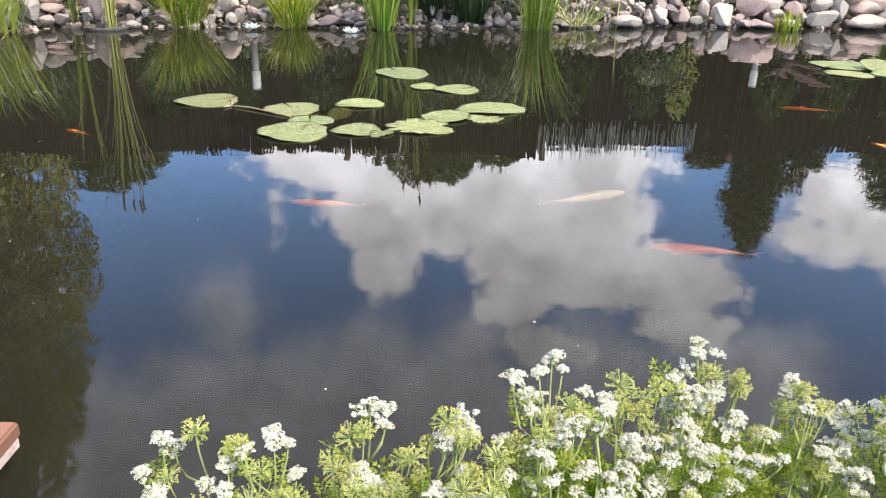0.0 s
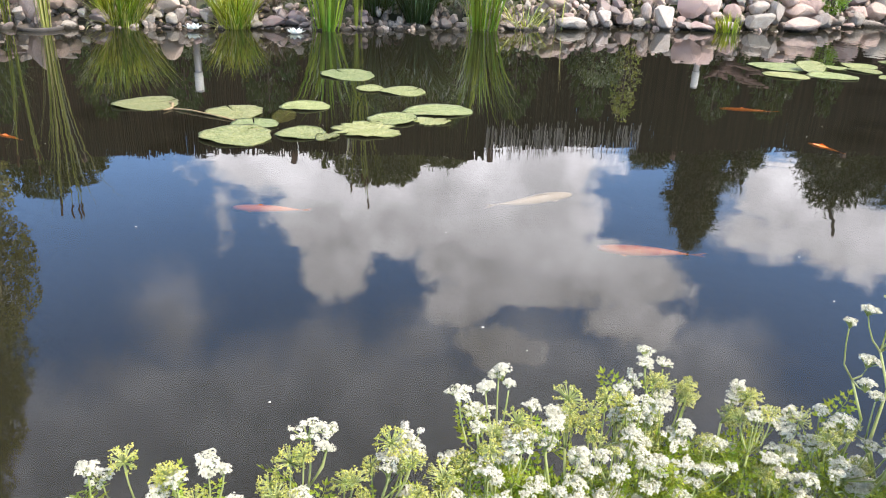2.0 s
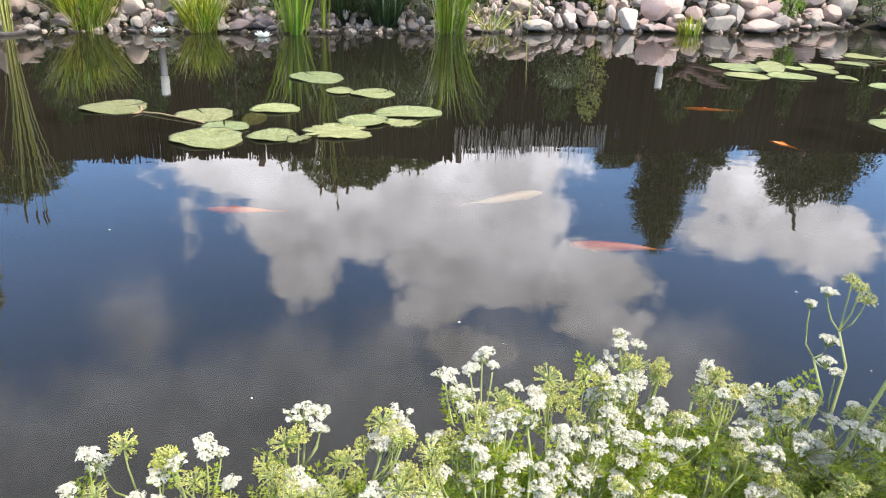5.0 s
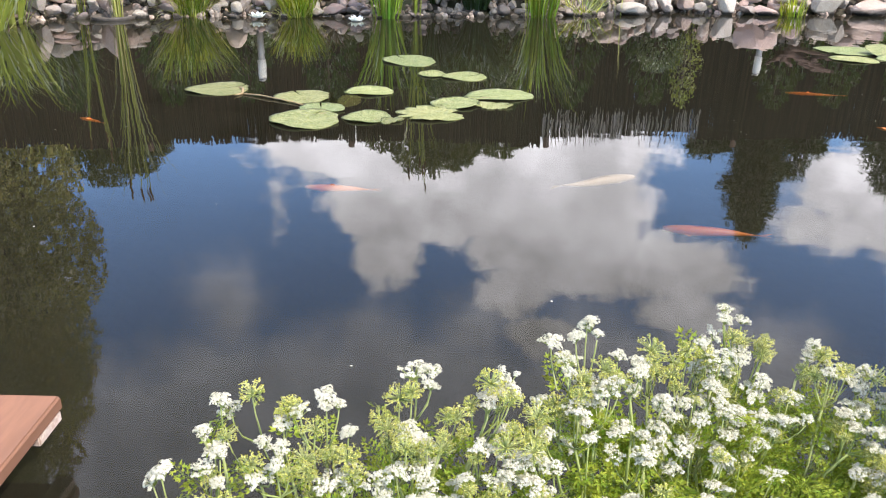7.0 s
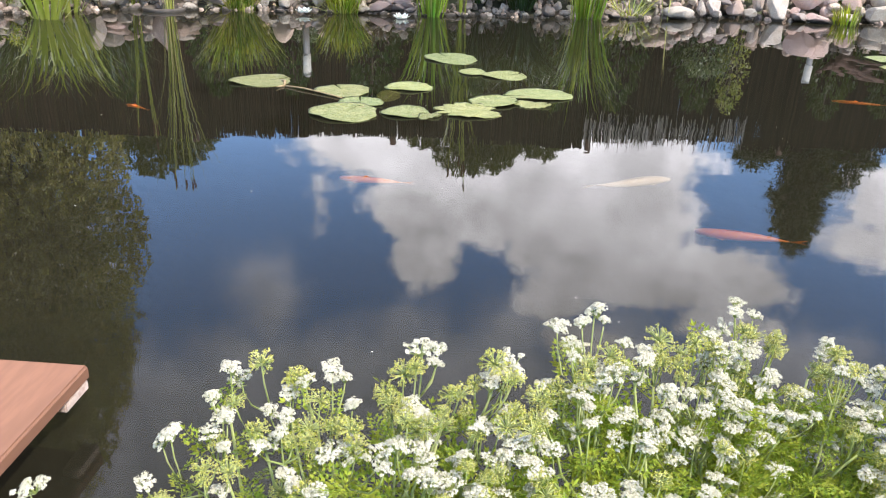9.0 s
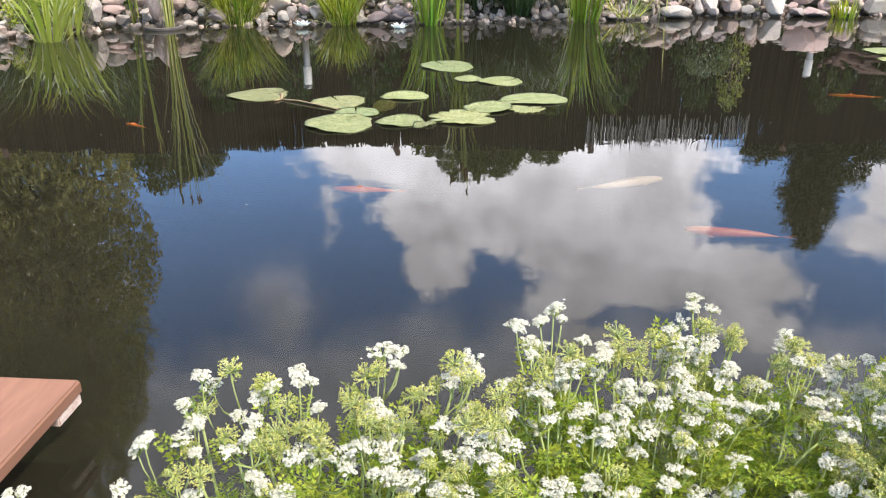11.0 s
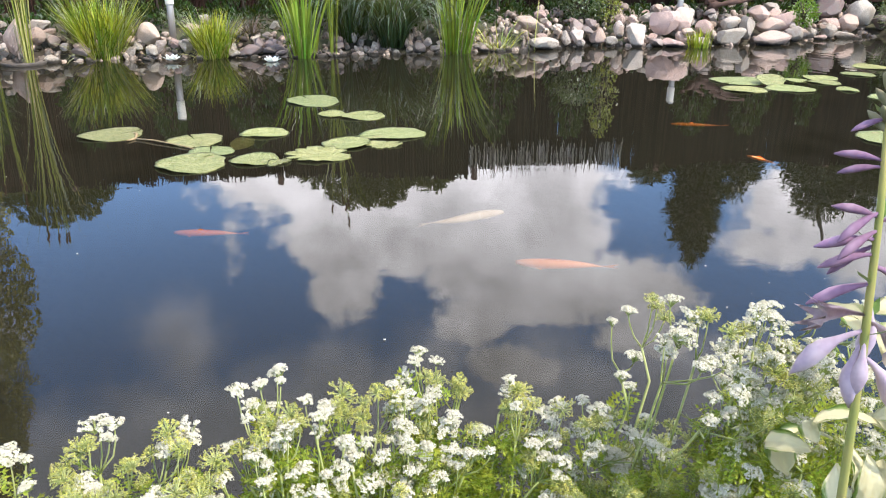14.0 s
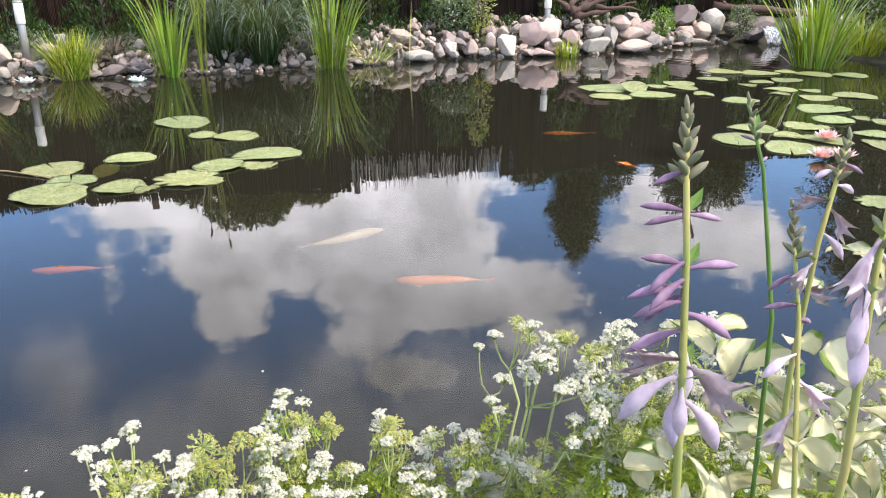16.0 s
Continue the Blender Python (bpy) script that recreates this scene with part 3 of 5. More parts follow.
# the heaped right stretch, front and back
boulders([(2.45, 9.42, 0.12, 0.24, 0.18, "g"), (2.71, 9.49, 0.12, 0.21, 0.21, "p"), (2.04, 9.1, 0.06, 0.41, 0.14, "g"), (2.47, 9.2, 0.05, 0.15, 0.11, "g"), (3.16, 9.44, 0.14, 0.35, 0.3, "g"),
          (3.4, 9.36, 0.05, 0.24, 0.15, "b"), (3.59, 9.36, 0.05, 0.28, 0.12, "p"), (3.73, 9.49, 0.11, 0.15, 0.16, "p"), (3.95, 9.32, 0.06, 0.21, 0.14, "g"), (4.37, 9.56, 0.12, 0.34, 0.23, "g"),
          (4.87, 9.56, 0.09, 0.41, 0.2, "p"), (5.32, 9.88, 0.11, 0.32, 0.23, "g"), (2.28, 9.33, 0.1, 0.14, 0.16, "g"), (5.41, 9.99, 0.1, 0.27, 0.19, "p"), (5.7, 10.16, 0.09, 0.16, 0.18, "g"), (6.0, 10.36, 0.09, 0.24, 0.18, "g")], 71)
boulders([(1.83, 9.44, 0.29, 0.28, 0.16, "p"), (2.03, 9.62, 0.36, 0.14, 0.12, "p"), (2.47, 9.58, 0.22, 0.22, 0.16, "b"), (3.0, 9.59, 0.18, 0.15, 0.19, "g"), (3.39, 9.78, 0.31, 0.24, 0.15, "g"),
          (3.55, 9.63, 0.26, 0.28, 0.32, "p"), (3.8, 9.68, 0.29, 0.28, 0.31, "p"), (3.63, 9.86, 0.36, 0.19, 0.11, "b"), (4.23, 9.86, 0.32, 0.18, 0.11, "g"), (4.41, 9.78, 0.25, 0.28, 0.13, "g"),
          (4.62, 9.69, 0.22, 0.27, 0.31, "g"), (5.01, 9.89, 0.21, 0.32, 0.2, "p"), (5.25, 10.08, 0.24, 0.28, 0.25, "p"), (5.21, 10.24, 0.35, 0.18, 0.14, "p"), (2.2, 9.43, 0.18, 0.12, 0.1, "p"), (1.98, 9.39, 0.2, 0.1, 0.11, "g")], 72)
boulders([(2.1, 9.49, 0.25, 0.09, 0.13, "p"), (2.63, 9.63, 0.22, 0.11, 0.11, "g"), (3.03, 9.77, 0.29, 0.15, 0.13, "p"), (3.19, 9.78, 0.3, 0.15, 0.11, "p"), (6.3, 10.89, 0.4, 0.47, 0.37, "b"), (6.74, 10.81, 0.29, 0.4, 0.31, "g"),
          (6.16, 10.59, 0.18, 0.24, 0.18, "p"), (6.45, 10.64, 0.18, 0.35, 0.23, "p"), (6.28, 10.42, 0.04, 0.29, 0.12, "g"), (3.93, 9.86, 0.36, 0.2, 0.16, "g"), (4.05, 9.66, 0.2, 0.22, 0.2, "p"), (4.8, 9.85, 0.36, 0.22, 0.2, "p"), (2.85, 9.36, 0.07, 0.2, 0.15, "g")], 73)
# round the cattails and the first lamp
boulders([(-4.03, 7.83, 0.23, 0.18, 0.3, "g"), (-3.95, 8.13, 0.25, 0.27, 0.1, "p"), (-3.9, 8.02, 0.18, 0.27, 0.13, "p"), (-3.78, 7.91, 0.1, 0.19, 0.11, "g"), (-3.91, 7.84, 0.08, 0.17, 0.08, "g"), (-3.91, 8.32, 0.34, 0.19, 0.13, "p"),
          (-4.05, 8.2, 0.35, 0.27, 0.15, "g"), (-3.46, 8.1, 0.25, 0.24, 0.38, "p"), (-3.4, 8.51, 0.33, 0.23, 0.13, "g"), (-3.37, 8.28, 0.23, 0.16, 0.18, "p"), (-3.76, 8.39, 0.34, 0.13, 0.11, "g"), (-3.73, 8.21, 0.24, 0.2, 0.09, "p"),
          (-3.59, 8.02, 0.12, 0.12, 0.1, "g"), (-3.28, 8.33, 0.22, 0.11, 0.11, "g"), (-3.18, 8.28, 0.19, 0.14, 0.16, "p"), (-3.08, 8.23, 0.13, 0.11, 0.11, "g")], 74)
boulders([(-2.9, 8.21, 0.09, 0.21, 0.12, "b"), (-2.29, 8.52, 0.22, 0.21, 0.26, "p"), (-2.17, 8.43, 0.12, 0.12, 0.14, "g"), (-2.04, 8.51, 0.14, 0.1, 0.12, "p"), (-1.92, 8.47, 0.12, 0.13, 0.16, "g"), (-2.24, 8.36, 0.08, 0.14, 0.11, "g"),
          (-2.44, 8.32, 0.08, 0.09, 0.11, "g"), (-1.82, 8.97, 0.35, 0.12, 0.13, "g"), (-1.93, 8.8, 0.27, 0.21, 0.11, "p"), (-2.4, 8.5, 0.16, 0.14, 0.12, "g"), (-3.5, 8.3, 0.3, 0.14, 0.12, "g"),
          (-4.75, 7.12, 0.06, 0.3, 0.2, "p"), (-5.1, 7.0, 0.08, 0.32, 0.22, "g"), (-4.6, 7.02, 0.03, 0.2, 0.13, "g"), (-4.95, 7.3, 0.17, 0.3, 0.2, "p")], 75)
boulders([(-5.2, 7.35, 0.18, 0.3, 0.2, "g"), (-4.78, 7.42, 0.18, 0.24, 0.16, "g"), (-5.05, 7.58, 0.28, 0.28, 0.2, "p"), (-5.3, 7.65, 0.3, 0.3, 0.2, "g"), (-5.15, 7.85, 0.36, 0.26, 0.18, "g"), (-4.9, 7.75, 0.28, 0.24, 0.17, "p"),
          (-1.25, 8.48, 0.08, 0.26, 0.15, "b"), (-1.05, 8.94, 0.28, 0.15, 0.09, "g"), (-1.22, 8.66, 0.14, 0.08, 0.08, "g"), (-1.02, 8.59, 0.11, 0.14, 0.12, "b"), (-1.07, 8.53, 0.07, 0.13, 0.09, "b"), (-0.93, 8.5, 0.04, 0.15, 0.09, "b")], 76)
boulders([(-1.08, 8.72, 0.17, 0.09, 0.09, "g"), (-0.38, 8.64, 0.1, 0.18, 0.14, "b"), (-0.42, 8.54, 0.02, 0.17, 0.07, "b"), (0.54, 8.72, 0.06, 0.11, 0.14, "b"), (1.32, 9.37, 0.25, 0.1, 0.08, "g"), (1.41, 9.33, 0.21, 0.1, 0.1, "p"),
          (1.53, 9.4, 0.23, 0.1, 0.1, "g"), (1.14, 9.08, 0.13, 0.09, 0.09, "g"), (1.73, 9.44, 0.22, 0.12, 0.1, "p"), (1.27, 8.9, 0.03, 0.09, 0.08, "b"), (1.2, 9.32, 0.25, 0.08, 0.09, "g"), (-1.42, 8.42, 0.05, 0.24, 0.12, "g")], 77)
bank_stones()


def pebbles():
    rng = random.Random(8)
    soup = Soup()
    shapes = []
    for i in range(6):
        bm = bmesh.new()
        bmesh.ops.create_icosphere(bm, subdivisions=2, radius=1.0)
        cuts = [(unit(rng), rng.uniform(0.5, 0.8)) for _ in range(8)]
        for v in bm.verts:
            v.co *= 1 + 0.15 * noise.noise(v.co * 1.3 + Vector((i * 7.0, 0, 0)))
            for q, d in cuts:
                k = v.co.dot(q) - d
                if k > 0:
                    v.co -= q * k * 0.95
        shapes.append(([v.co.copy() for v in bm.verts], [tuple(v.index for v in f.verts) for f in bm.faces]))
        bm.free()
    for i in range(1300):
        x = rng.uniform(-5.8, 6.8)
        back = rng.uniform(0.04, 1.0 if x > 1.5 else 0.5)
        y = along(x) + back
        r = rng.uniform(0.022, 0.055) * (1.2 if x > 1.5 else 1.0)
        m = Euler((rng.uniform(0, 6), rng.uniform(0, 6), rng.uniform(0, 6))).to_matrix() @ Matrix.Diagonal((r * 1.2, r, r * 0.75))
        p = Vector((x, y, on_bank(x, y) + r * 0.4 + rng.choice((0, 0, 0.05, 0.1)) * min(1, max(0, back) * 2.5)))
        vs, fs = shapes[i % 6]
        soup.add([p + m @ v for v in vs], fs)
    thing("pebbles", soup.mesh("pebbles", STONE_PEBBLE, True), label="small mixed pebbles between the bank stones", category="pebbles", kind="stuff")


n = Nodes("mixed_pebbles")
isl = n.add("ShaderNodeNewGeometry").outputs["Random Per Island"]
pick = n.ramp(isl, 0.45, 0.5, (0.42, 0.36, 0.29), (0.42, 0.31, 0.25))
pick = n.ramp(n.math("FRACT", n.math("MULTIPLY", isl, 13.7)), 0.8, 0.82, pick, (0.09, 0.07, 0.055))
c = n.vary(n.ramp(n.noise(n.place(), 30.0, 4.0), 0.3, 0.75, pick, (0.12, 0.095, 0.075)), isl, 0.012, 0.4)
STONE_PEBBLE = n.done(n.add("ShaderNodeBsdfPrincipled", Base_Color=c, Roughness=0.8).outputs[0])
pebbles()



def ground_cover():
    """Low dark leaves over the soil between the stones and the fence."""
    rng = random.Random(18)
    s = Soup()
    for _ in range(2600):
        x = rng.uniform(-6.5, 7.5)
        y = along(x) + rng.uniform(0.5, 1.9)
        p = Vector((x, y, on_bank(x, y) + rng.uniform(0.0, 0.1)))
        for _ in range(4):
            s.leaf(p + unit(rng) * 0.03, (unit(rng) + Vector((0, -0.2, 0.5))).normalized(), unit(rng), rng.uniform(0.04, 0.09), 0.03)
    thing("ground_cover", s.mesh("ground_cover", THUJA), label="low dark green leaves covering the soil behind the stones", category="ground cover", kind="stuff")


ground_cover()

# ---- bank plants ----
def blade_clump(n, height, spread, width, lean, seed, curl=0.5, spot=0.08, segments=6, mixed=0.0):
    """Ribbon blades that rise from a common foot and bend over."""
    rng = random.Random(seed)
    s = Soup()
    for _ in range(n):
        c = rng.uniform(0, 2 * math.pi)
        h = height * rng.uniform(0.55, 1.05)
        out = Vector((math.cos(c), math.sin(c), 0))
        foot = out * spot * rng.random() ** 0.5
        if mixed:
            c += rng.gauss(0, mixed)
            out = Vector((math.cos(c), math.sin(c), 0))
        tilt = lean * rng.random() ** 0.7
        side = Vector((-out.y, out.x, 0)) if rng.random() < 0.6 else unit(rng)
        side.z *= 0.2
        side.normalize()
        pts, p, a = [], foot.copy(), tilt
        bend = curl * rng.uniform(0.3, 1.3)
        for i in range(segments + 1):
            pts.append(p.copy())
            a += bend * (i / segments) ** 1.5 / segments * 3
            p = p + (out * math.sin(a) + Vector((0, 0, math.cos(a)))) * (h / segments)
        w = width * rng.uniform(0.7, 1.2)
        s.strip(pts, [w * 0.5 * (0.75 + 0.25 * math.sin(math.pi * i / segments)) * (1 - (i / segments) ** 3 * 0.96) for i in range(segments + 1)], side)
    return s


def clump(name, at, z, label, category, mat, group="", **kw):
    return thing(name, blade_clump(**kw).mesh(name, mat), (*at, z), label, category, group)


def bladed(name, at, z, label, mat, group, n, height, width, lean, seed, curl, spot):
    """A clump whose broad blades are parts of their own."""
    root = thing(name, None, (*at, z), label, "plant", group)
    s = blade_clump(n, height, 0.1, width, lean, seed, curl, spot)
    dead = blade_clump(max(6, n // 14), height * 0.55, 0.1, width * 0.45, lean * 2.2, seed + 80, curl * 1.5, spot * 1.1)
    for i in range(len(dead.v) // 14):
        part("dead_blade", mesh_of("dead_blade", dead.v[i * 14:(i + 1) * 14], [(2 * j, 2 * j + 1, 2 * j + 3, 2 * j + 2) for j in range(6)], STRAW), root, "dry straw-coloured blade")
    for i in range(n):
        vs = s.v[i * 14:(i + 1) * 14]
        part("blade", mesh_of("blade", vs, [(2 * j, 2 * j + 1, 2 * j + 3, 2 * j + 2) for j in range(6)], mat), root)


def sedge_tuft(at, z, label, n, height, spot, seed):
    """A round spiky tuft of fine green blades over a ruff of dead straw."""
    root = thing("sedge_tuft", None, (*at, z), label, "grass", "sedge tufts")
    part("foliage", blade_clump(n, height, 0.1, 0.011, 0.66, seed, 0.4, spot, mixed=1.1).mesh("foliage", SEDGE), root)
    part("dead_straw", blade_clump(n // 4, height * 0.62, 0.1, 0.009, 1.25, seed + 60, 1.0, spot * 1.1).mesh("dead_straw", STRAW), root, "dry straw-coloured dead blades")


sedge_tuft((-2.75, 8.38), 0.0, "large yellow-green arching sedge tuft among the stones", 620, 0.78, 0.2, 1)
sedge_tuft((-1.63, 8.42), 0.0, "smaller yellow-green sedge tuft among the stones", 380, 0.54, 0.16, 2)
bladed("iris_clump", (-0.7, 8.46), 0.0, "tall bright green iris blades at the water's edge", IRIS, "iris clumps", n=76, height=1.12, width=0.022, lean=0.3, seed=3, curl=0.75, spot=0.15)
bladed("iris_clump", (0.93, 8.8), 0.0, "tall upright green iris blades with straw-coloured feet", IRIS, "iris clumps", n=84, height=1.15, width=0.021, lean=0.28, seed=4, curl=0.7, spot=0.18)
bladed("iris_clump", (6.3, 7.85), -0.05, "large sunlit yellow-green iris clump standing in the water", IRIS, "iris clumps", n=190, height=1.05, width=0.026, lean=0.48, seed=5, curl=0.55, spot=0.22)
clump("weeping_grass", (0.24, 8.84), 0.06, "dark blue-green weeping ornamental grass", "grass", BLUEGRASS, "", n=650, height=1.35, spread=0.2, width=0.010, lean=0.5, seed=6, curl=3.9, spot=0.12, segments=10)
clump("weeping_grass", (-0.22, 9.0), 0.1, "dark green arching grass behind the stones", "grass", BLUEGRASS, "", n=260, height=1.2, spread=0.2, width=0.012, lean=0.5, seed=16, curl=1.8, spot=0.14, segments=8)
bladed("reed_clump", (-4.08, 7.0), -0.08, "tall green reed blades bending over the water's edge", REED, "reed clumps", n=44, height=0.95, width=0.026, lean=0.5, seed=7, curl=1.0, spot=0.1)
bladed("reed_clump", (-4.15, 7.5), 0.0, "upright green reed blades at the water's edge", REED, "reed clumps", n=52, height=0.95, width=0.024, lean=0.42, seed=8, curl=1.0, spot=0.15)
clump("weeping_grass", (-5.0, 8.25), 0.2, "dark green arching grass behind the stones", "grass", BLUEGRASS, "", n=500, height=1.1, spread=0.2, width=0.011, lean=0.8, seed=26, curl=1.5, spot=0.25, segments=8)
clump("weeping_grass", (-4.3, 8.5), 0.2, "dark green arching grass behind the stones", "grass", BLUEGRASS, "", n=320, height=0.9, spread=0.2, width=0.011, lean=0.8, seed=27, curl=1.2, spot=0.2, segments=8)
clump("rush_tuft", (3.91, 9.33), 0.0, "small yellow-green rush tuft in front of the rocks", "grass", SEDGE, "rush tufts", n=80, height=0.24, spread=0.1, width=0.016, lean=0.4, seed=9, curl=0.3, spot=0.13)
clump("rush_tuft", (7.35, 8.45), 0.05, "yellow-green grass beside the iris clump", "grass", SEDGE, "rush tufts", n=420, height=0.6, spread=0.1, width=0.01, lean=0.8, seed=10, curl=0.8, spot=0.3)
clump("rush_tuft", (7.7, 7.8), 0.05, "yellow-green grass beside the iris clump", "grass", SEDGE, "rush tufts", n=360, height=0.55, spread=0.1, width=0.01, lean=0.8, seed=24, curl=0.8, spot=0.3)
clump("rush_tuft", (1.45, 9.0), 0.02, "trailing straw-green stems at the water's edge", "grass", SEDGE, "rush tufts", n=70, height=0.5, spread=0.1, width=0.009, lean=1.2, seed=11, curl=1.2, spot=0.16)
clump("rush_tuft", (1.86, 9.12), 0.0, "few thin upright straw-green rush stems", "grass", STRAW, "rush tufts", n=7, height=0.75, spread=0.1, width=0.008, lean=0.12, seed=12, curl=0.2, spot=0.05)
clump("rush_tuft", (-1.3, 8.85), 0.2, "low wiry brown tuft behind the stones", "grass", WIRY, "rush tufts", n=160, height=0.26, spread=0.1, width=0.007, lean=1.2, seed=13, curl=1.0, spot=0.08)


def cattails(at, z, n, height, seed, label):
    rng = random.Random(seed)
    root = thing("cattail_clump", None, (*at, z), label, "plant", "cattail clumps")
    s = blade_clump(n, height, 0.1, 0.014, 0.09, seed, 0.5, 0.055, 8)
    for i in range(n):
        part("blade", mesh_of("blade", s.v[i * 18:(i + 1) * 18], [(2 * j, 2 * j + 1, 2 * j + 3, 2 * j + 2) for j in range(8)], STRAW if seed == 21 and i % 3 else REED), root)
    for _ in range(5):
        c, h = rng.uniform(0, 6.28), height * rng.uniform(0.85, 1.0)
        top = Vector((math.cos(c) * 0.12, math.sin(c) * 0.12, h))
        s, k = Soup(), Soup()
        s.tube([top * 0.02, top * 0.5 + Vector((0.01, 0, 0)), top], [0.006, 0.005, 0.004], 5)
        d = top.normalized()
        k.tube([top - d * 0.14, top - d * 0.13, top - d * 0.03, top - d * 0.02], [0.004, 0.011, 0.011, 0.004], 7)
        stem = part("stem", s.mesh("stem", REED, True), root)
        part("cattail_head", k.mesh("cattail_head", CATTAIL, True), stem, "brown cattail head")


cattails((-3.33, 7.95), 0.0, 26, 2.05, 21, "tall pale straw-green cattails in a sunken pot")
cattails((-3.7, 8.0), 0.0, 8, 1.5, 23, "few thin green cattail stalks by the stones")
cattails((-0.4, 8.55), 0.0, 12, 1.98, 22, "few tall thin green cattail stalks")


def bush(at, z, w, h, n, leaf, mat, label, seed, name="shrub"):
    rng = random.Random(seed)
    root = thing(name, None, (*at, z), label, "shrub")
    wood, s = Soup(), Soup()
    for i in range(9):
        c, r = rng.uniform(0, 6.28), w * rng.uniform(0.3, 0.9)
        end = Vector((math.cos(c) * r, math.sin(c) * r, h * rng.uniform(0.5, 1.0)))
        wood.tube([Vector((0, 0, 0)), end * 0.5 + Vector((0, 0, 0.06)), end], [0.009, 0.006, 0.003], 5)
    part("stem", wood.mesh("stem", BARK, True), root)
    for _ in range(n):
        u = unit(rng)
        r = rng.uniform(0.5, 1.0) ** 0.6
        p = Vector((u.x * w * r, u.y * w * r, h * 0.5 + u.z * h * 0.5 * r))
        for _ in range(4):
            s.leaf(p + unit(rng) * leaf, (u + unit(rng)).normalized(), unit(rng), leaf * rng.uniform(0.7, 1.2), leaf * 0.45)
    part("leaves", s.mesh("leaves", mat), root)


bush((2.62, 10.0), 0.25, 0.3, 0.52, 520, 0.045, SHRUB, "grey-green small-leaved shrub above the stones", 31)
bush((2.92, 9.86), 0.2, 0.16, 1.0, 300, 0.04, YELLOWING, "slender yellow-green leafy shoot above the stones", 38)
bush((5.5, 10.05), 0.2, 0.15, 0.3, 170, 0.045, FRESH, "small bright green leafy plant between rocks", 33)
bush((7.0, 10.55), 0.1, 0.2, 0.42, 260, 0.035, SHRUB, "leafy plant beside the small waterfall", 34)
bush((7.9, 9.3), 0.15, 0.55, 0.75, 700, 0.06, THUJA, "dark leafy shrub on the shaded bank", 36)
bush((8.1, 8.3), 0.15, 0.6, 0.6, 700, 0.06, THUJA, "spreading shrub on the bank beside the iris", 37)
bush((-4.5, 7.4), 0.02, 0.2, 0.36, 420, 0.03, SEDGE, "feathery yellow-green plant beside the reeds", 39)
bush((-2.2, 9.05), 0.25, 0.12, 0.2, 120, 0.03, SHRUB, "low grey-green rock plant behind the sedge", 35)


# ---- water lilies ----
def pad_mesh(seed, ragged=0.0):
    """A floating leaf with a notch, a shallow curl at the rim and real thickness."""
    rng = random.Random(seed)
    n, rings = 40, (0.0, 0.25, 0.5, 0.75, 0.92, 1.0)
    gap = radians(rng.uniform(1, 3.5))
    ph = [rng.uniform(0, 6.28) for _ in range(4)]
    top, faces = [], []
    for r in rings:
        for i in range(n + 1):
            c = gap + (2 * math.pi - 2 * gap) * i / n
            e = 1 + 0.06 * math.sin(2 * c + ph[3]) + 0.045 * math.sin(3 * c + ph[0]) + 0.025 * math.sin(8 * c + ph[1]) + 0.015 * math.sin(17 * c + ph[2])
            if ragged:
                e -= ragged * (max(0, noise.noise(Vector((math.cos(c) * 3, math.sin(c) * 3, seed)))) + 0.7 * max(0, noise.noise(Vector((math.cos(c) * 8, math.sin(c) * 8, seed)))))
            z = 0.010 * r ** 8 * (1 + math.sin(2 * c + ph[2])) + 0.004 * r * math.sin(c * 3 + ph[3])
            q = max(r, 0.004)
            top.append((math.cos(c) * q * e, math.sin(c) * q * e * 0.94, z))
    m = n + 1
    k = len(top)
    low = [(x, y, z - 0.005) for x, y, z in top]
    for j in range(len(rings) - 1):
        for i in range(n):
            f = (j * m + i, (j + 1) * m + i, (j + 1) * m + i + 1, j * m + i + 1)
            faces.append(f)
            faces.append(tuple(v + k for v in reversed(f)))
    last = (len(rings) - 1) * m
    for i in range(n):
        faces.append((last + i, last + i + k, last + i + 1 + k, last + i + 1))
    return top + low, faces


def pad_material():
    n = Nodes("lily_pad")
    vec = n.place(shift=True)
    sepn = n.add("ShaderNodeSeparateXYZ", Vector=n.add("ShaderNodeTexCoord").outputs["Object"])
    ang = n.math("ARCTAN2", sepn.outputs[1], sepn.outputs[0])
    vein = n.math("POWER", n.math("ABSOLUTE", n.math("COSINE", n.math("MULTIPLY", ang, 9.0))), 26.0)
    col = n.ramp(n.noise(vec, 3.0, 5.0), 0.35, 0.7, (0.165, 0.20, 0.055), (0.27, 0.285, 0.11))
    col = n.mix(n.math("MULTIPLY", vein, 0.4), col, (0.37, 0.385, 0.19))
    col = n.ramp(n.noise(vec, 11.0, 6.0), 0.54, 0.66, col, (0.17, 0.19, 0.05))
    col = n.ramp(n.noise(vec, 2.2, 6.0, 0.7), 0.6, 0.68, col, (0.25, 0.19, 0.08))
    col = n.vary(col, n.add("ShaderNodeObjectInfo").outputs["Random"], 0.02, 0.22)
    p = n.add("ShaderNodeBsdfPrincipled", Base_Color=col, Roughness=0.5, Normal=n.bump(n.noise(vec, 7.0, 5.0), 0.7, 0.04))
    return n.done(p.outputs[0])


PAD = pad_material()
PADS = [mesh_of("lily_pad", *pad_mesh(500 + i, 0.05 if i < 5 else 0.55), PAD, True) for i in range(7)]


